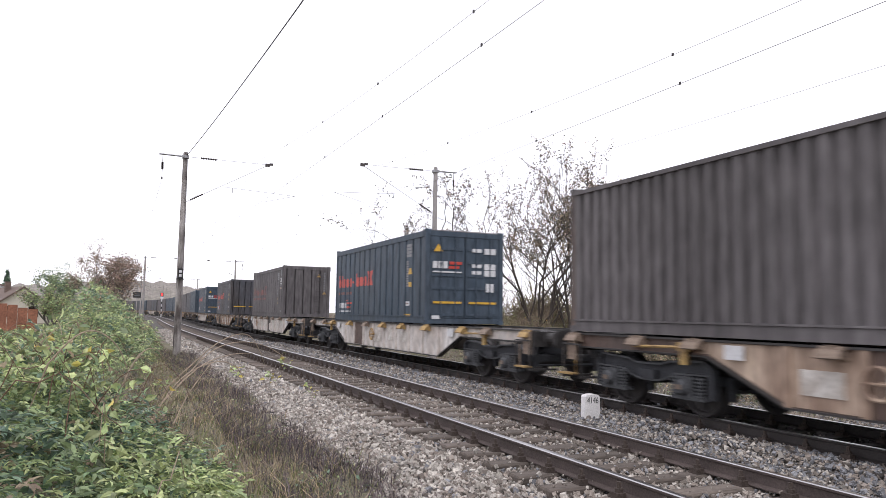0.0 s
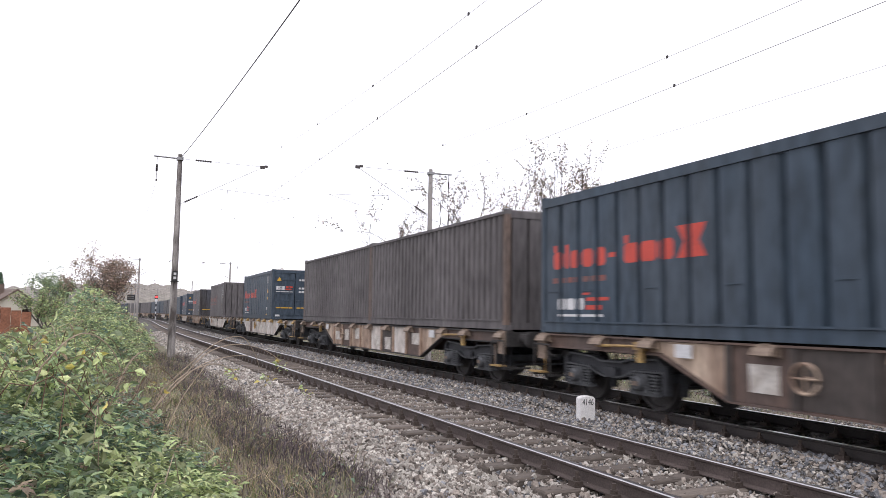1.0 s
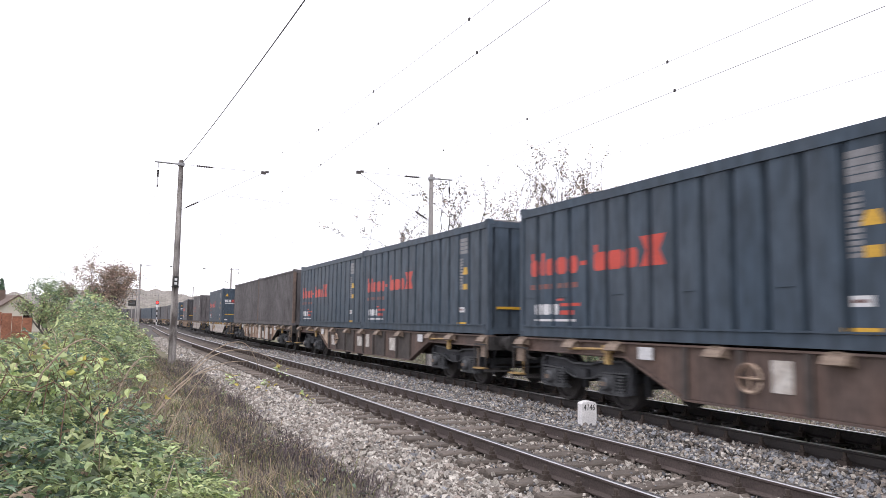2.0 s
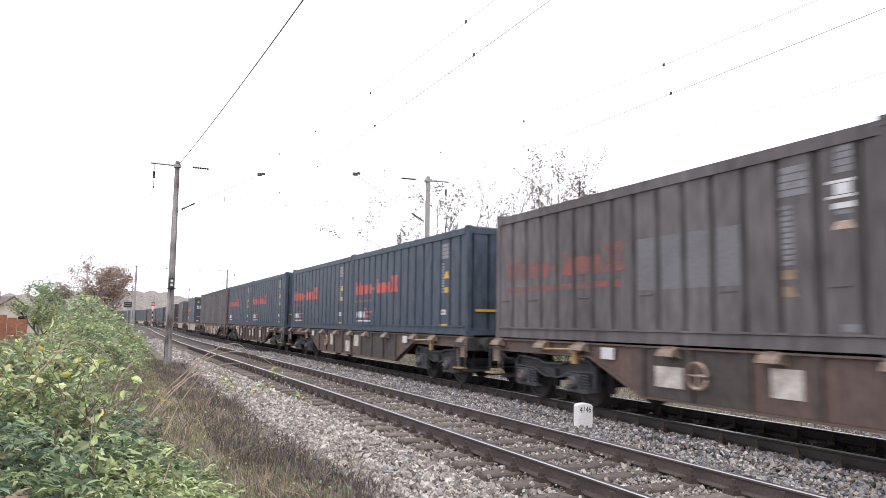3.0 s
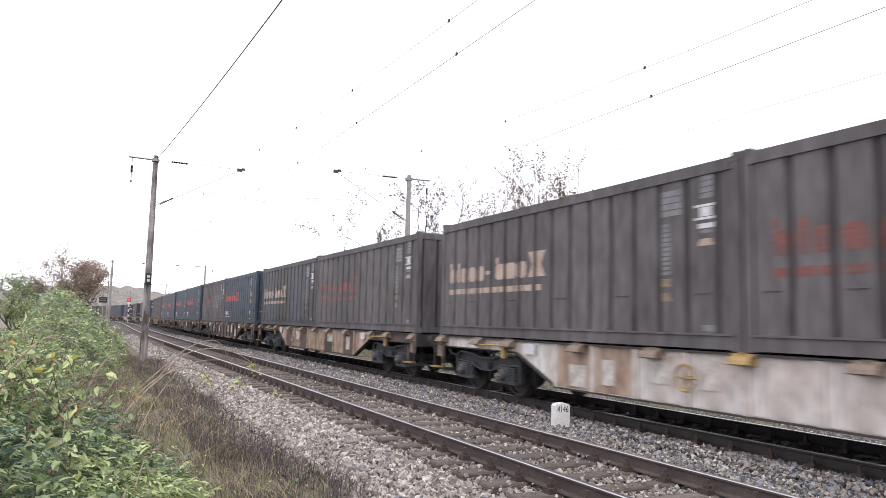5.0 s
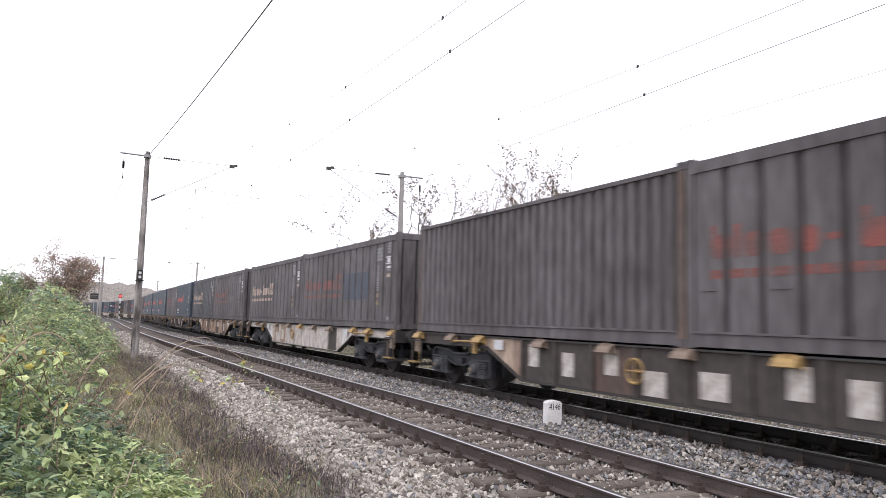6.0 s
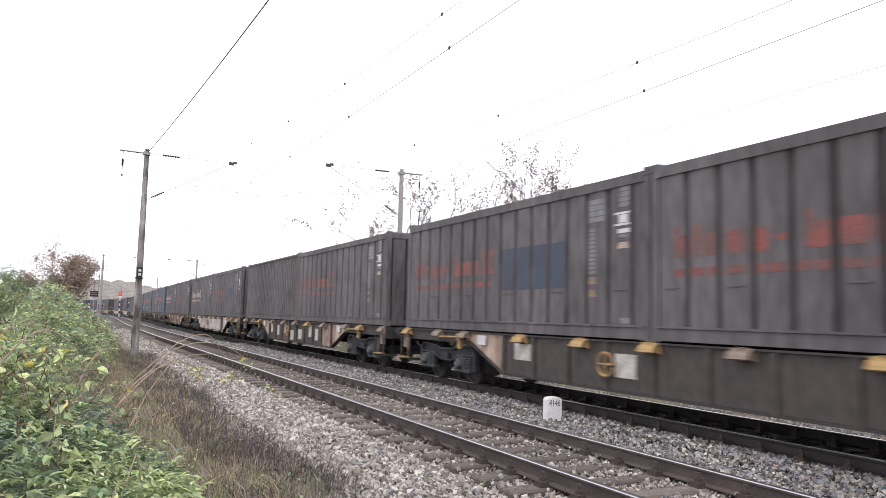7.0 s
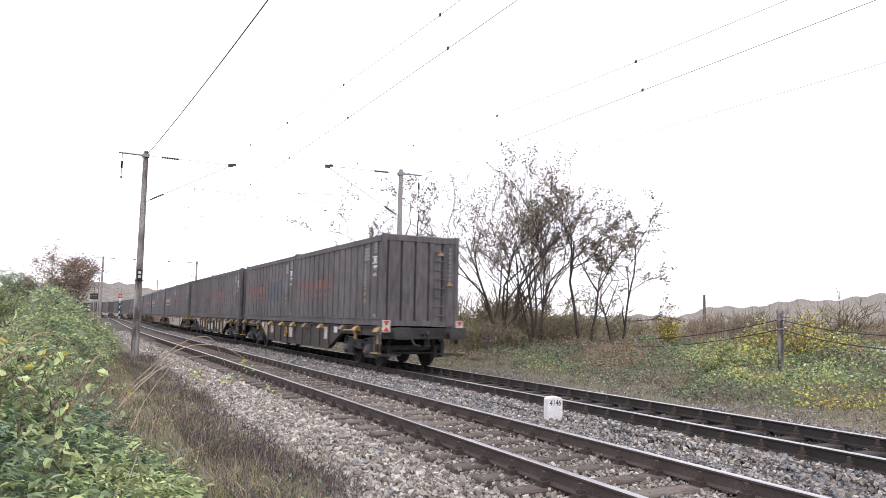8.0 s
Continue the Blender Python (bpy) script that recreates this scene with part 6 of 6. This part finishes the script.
def signal():
    """A small main signal on a banded mast beside the curve."""
    q = line(172, 1.9)
    root = tagged(new("railway_signal"), "railway signal showing red on a black and white mast", "signal")
    root.matrix_basis = pose(q.x, q.y, 0.5)
    ma = Shape()
    ma.box(-0.11, 0.11, -0.11, 0.11, -0.9, 0.0, 1)
    for i in range(6):
        ma.box(-0.11, 0.11, -0.11, 0.11, i * 0.55, i * 0.55 + 0.549, i % 2)
    part("mast", ma.mesh("mast", ["ink", "white"]), root, "black and white banded mast")
    hd = Shape()
    hd.box(-0.32, 0.32, -0.1, 0.1, 3.3, 4.7, 0, 0.05)
    head = part("signal_head", hd.mesh("signal_head", ["ink"]), root)
    pl = Shape()
    pl.box(-0.3, 0.3, -0.12, -0.1, 3.3, 3.85)
    part("mast_plate", pl.mesh("mast_plate", ["white"]), root)
    lm = bpy.data.materials.new("red_signal_lamp")
    lm.use_nodes = True
    b = lm.node_tree.nodes["Principled BSDF"]
    b.inputs["Base Color"].default_value = (0.6, 0.02, 0.02, 1)
    b.inputs["Emission Color"].default_value, b.inputs["Emission Strength"].default_value = (1.0, 0.05, 0.05, 1), 2.5
    M["lamp_red"] = lm
    le = Shape()
    le.lathe([(-0.16, 0.0), (-0.15, 0.2), (-0.11, 0.24), (-0.09, 0.24)], (0, 0, 4.3), "y", 14)
    part("lamp", le.mesh("lamp", ["lamp_red"]), head, "glowing red lamp")


signal()


def speed_board():
    q = line(90, -3.9)
    root = tagged(new("trackside_board"), "dark trackside board on a grey post", "sign")
    root.matrix_basis = pose(q.x, q.y, -0.3)
    sh = Shape()
    sh.tube([(0, 0, 0), (0, 0, 4.6)], 0.05, 8)
    part("post", sh.mesh("post", ["concrete"]), root)
    bd = Shape()
    bd.box(-0.42, 0.42, -0.08, -0.05, 3.1, 3.75, 0, 0.01)
    board = part("board", bd.mesh("board", ["ink"]), root)
    mk = Shape()
    mk.box(-0.3, 0.3, -0.088, -0.08, 3.5, 3.57)
    mk.box(-0.3, 0.3, -0.088, -0.08, 3.3, 3.37)
    part("board_mark", mk.mesh("board_mark", ["dull_white"]), board)


speed_board()


def barrier():
    """A round post with two sagging steel cables beyond the far verge."""
    g = float(ground_height(np.array(18.9), np.array(15.1)))
    root = tagged(new("cable_barrier"), "grey round post with two sagging steel cables", "barrier")
    root.matrix_basis = pose(18.9, 15.1, 0)
    sh = Shape()
    sh.lathe([(g - 0.1, 0.085), (1.78, 0.085), (1.80, 0.11), (1.88, 0.11), (1.95, 0.06)], (0, 0, 0), "z", 12)
    part("post", sh.mesh("post", ["timber"]), root)
    s2 = Shape()
    s2.lathe([(g - 0.1, 0.06), (0.86, 0.055), (0.9, 0.03)], (1.0, 7.4, 0), "z", 10)
    part("post", s2.mesh("post", ["timber"]), root)
    cl = Shape()
    cl.lathe([(1.59, 0.1), (1.65, 0.1)], (0, 0, 0), "z", 12)
    cl.lathe([(1.30, 0.1), (1.36, 0.1)], (0, 0, 0), "z", 12)
    part("collar", cl.mesh("collar", ["steel"]), root)
    for z in (1.62, 1.33):
        for end in ((1.0, 7.4, z - 0.85), (-5.2, -7.8, z - 0.3)):
            k = Shape()
            k.tube(sag((0, 0, z), end, 0.14, 12), 0.016, 5)
            part("steel_cable", k.mesh("steel_cable", ["cable"]), root)


barrier()


def concrete_block(x, y, turn, w, h):
    sh = Shape()
    sh.prism([(-w / 2, 0), (w / 2, 0), (w / 2 - 0.03, h - 0.04), (w / 2 - 0.1, h), (-w / 2 + 0.1, h), (-w / 2 + 0.03, h - 0.04)], "y", -0.3, 0.3)
    ob = tagged(new("concrete_block", sh.mesh("concrete_block", ["milestone"])), "pale weathered concrete block lying among the scrub", "block", "concrete blocks")
    ob.matrix_basis = pose(x, y, float(ground_height(np.array(x), np.array(y))) - 0.03, 0, 0, turn)


for x, y, turn, w in ((25.6, 18.6, -40, 1.3), (26.9, 17.6, -46, 1.6), (28.6, 16.8, -35, 1.2)):
    concrete_block(x, y, turn, w, 0.55)


def chimney():
    sh = Shape()
    sh.lathe([(-3, 1.2), (20, 0.8), (20.5, 0.9), (21, 0.9)], (0, 0, 0), "z", 14)
    ob = tagged(new("factory_chimney", sh.mesh("factory_chimney", [material("sooty_brick", (0.12, 0.1, 0.09), 0.9, scale=0.5, fine=4)])), "slim dark brick factory chimney in the distance", "chimney")
    b = radians(26.46 + math.degrees(math.atan((1245 - 784) / 1278)))
    ob.matrix_basis = pose(math.sin(b) * 560, math.cos(b) * 560, 0)


chimney()


def house(x, y, w, d, eave, ridge_z, turn, label, wall, roof):
    """A small gabled house, gable towards the line."""
    root = tagged(new("house"), label, "house", "houses behind the hedge")
    root.matrix_basis = pose(x, y, -0.3, 0, 0, turn)
    wl_ = Shape()
    wl_.prism([(-w / 2, 0), (w / 2, 0), (w / 2, eave), (0, ridge_z), (-w / 2, eave)], "y", 0, d)
    part("wall", wl_.mesh("wall", [wall]), root)
    t = 0.18
    for sx in (-1, 1):
        rf = Shape()
        e = (ridge_z - eave) / (w / 2)
        rf.prism([(sx * (w / 2 + 0.35), eave - 0.35 * e), (0, ridge_z), (0, ridge_z + t), (sx * (w / 2 + 0.35), eave - 0.35 * e + t)], "y", -0.3, d + 0.3)
        part("roof", rf.mesh("roof", [roof]), root)
    ch = Shape()
    ch.box(-0.9, -0.4, d * 0.35, d * 0.35 + 0.5, eave, ridge_z + 0.7)
    part("chimney", ch.mesh("chimney", [roof]), root)
    for u in (-0.22, 0.22):
        win = Shape()
        win.box(u * w - 0.45, u * w + 0.45, -0.05, 0.04, eave * 0.4, eave * 0.4 + 1.1)
        part("window", win.mesh("window", ["insulator"]), root)


M["render_wall"] = material("cream_house_render", (0.62, 0.58, 0.5), 0.9, vary=0.1, scale=1, fine=15, bump=0.2)
M["white_wall"] = material("white_house_render", (0.72, 0.73, 0.75), 0.9, vary=0.08, scale=1, fine=15, bump=0.2)
M["roof_tile"] = material("brown_roof_tile", (0.16, 0.115, 0.095), 0.85, vary=0.25, scale=2, fine=12, bump=0.5, stretch=(1, 1, 4))
M["rust_wall"] = material("orange_rusted_sheet", (0.30, 0.125, 0.075), 0.85, vary=0.3, scale=1.2, fine=10, bump=0.3)
house(-9.6, 84, 4.6, 9, 2.1, 3.75, 20, "small cream house with a brown gable roof", "render_wall", "roof_tile")
house(-13.9, 94, 6.4, 12, 3.5, 4.5, 10, "white house with a low grey roof", "white_wall", "roof_tile")


def rust_fence():
    root = tagged(new("fence"), "rusty orange sheet fence behind the hedge", "fence")
    root.matrix_basis = pose(-7.9, 48, -0.3, 0, 0, 12)
    for i in range(12):
        sh = Shape()
        sh.box(i * 0.52 - 3, i * 0.52 - 2.5, 0, 0.04, 0.05, 2.25 - 0.11 * max(i - 6, 0) + 0.03 * math.sin(i * 2.3), 0, 0.008)
        part("sheet", sh.mesh("sheet", ["rust_wall"]), root)
    sh = Shape()
    sh.box(-3, 3.2, 0.04, 0.1, 1.5, 1.6)
    part("rail", sh.mesh("rail", ["timber"]), root)


rust_fence()


def conifer(x, y, h):
    rng = np.random.default_rng(7)
    root = tagged(new("conifer"), "small dark green conifer beside the houses", "tree")
    root.matrix_basis = pose(x, y, -0.3)
    sh = Shape()
    sh.tube([(0, 0, 0), (0, 0, h)], 0.16, 6, 0, 0.02)
    part("trunk", sh.mesh("trunk", ["bark"]), root)
    n = 1800
    u = rng.random(n) ** 0.7
    z = h * (1 - u) * 0.9 + 0.1 * h
    r = 0.3 * (h - z) * (0.75 + 0.25 * np.sin(z * 9)) * np.sqrt(rng.random(n))
    a = rng.uniform(0, 2 * np.pi, n)
    pos = np.stack([r * np.cos(a), r * np.sin(a), z], 1)
    part("crown", leaf_mesh("crown", pos, rng.uniform(0.2, 0.4, n), ["leaf_dark"], [1.0], rng, up=0.3), root)["kind"] = "stuff"


conifer(-14.8, 112, 6.8)


# ---- what moves ----
def train_pose(t, mid):
    """The pose of a wagon whose middle is mid metres ahead of the last container's rear, riding on its two bogies."""
    s = rear_at(t) + mid
    a, b = line(s - 7.1, SPACING), line(s + 7.1, SPACING)
    c = (a + b) / 2
    return pose(c.x, c.y, 0, 0, 0, math.degrees(math.atan2(a.x - b.x, b.y - a.y)))


def motions():
    times = [i * 0.4 for i in range(21)]
    for ob, mid, off, *extra in ROLLING:
        shift = extra[0] if extra else pose(0, off, 0)
        walk(ob, [(t, train_pose(t, mid) @ shift) for t in times])
    # the wheels turn as far as they roll
    for ob, ya in WHEELSETS:
        walk(ob, [(i / 30, pose(0, ya, 0.46, -math.degrees((rear_at(i / 30) - rear_at(0)) / 0.46))) for i in range(241)])


motions()
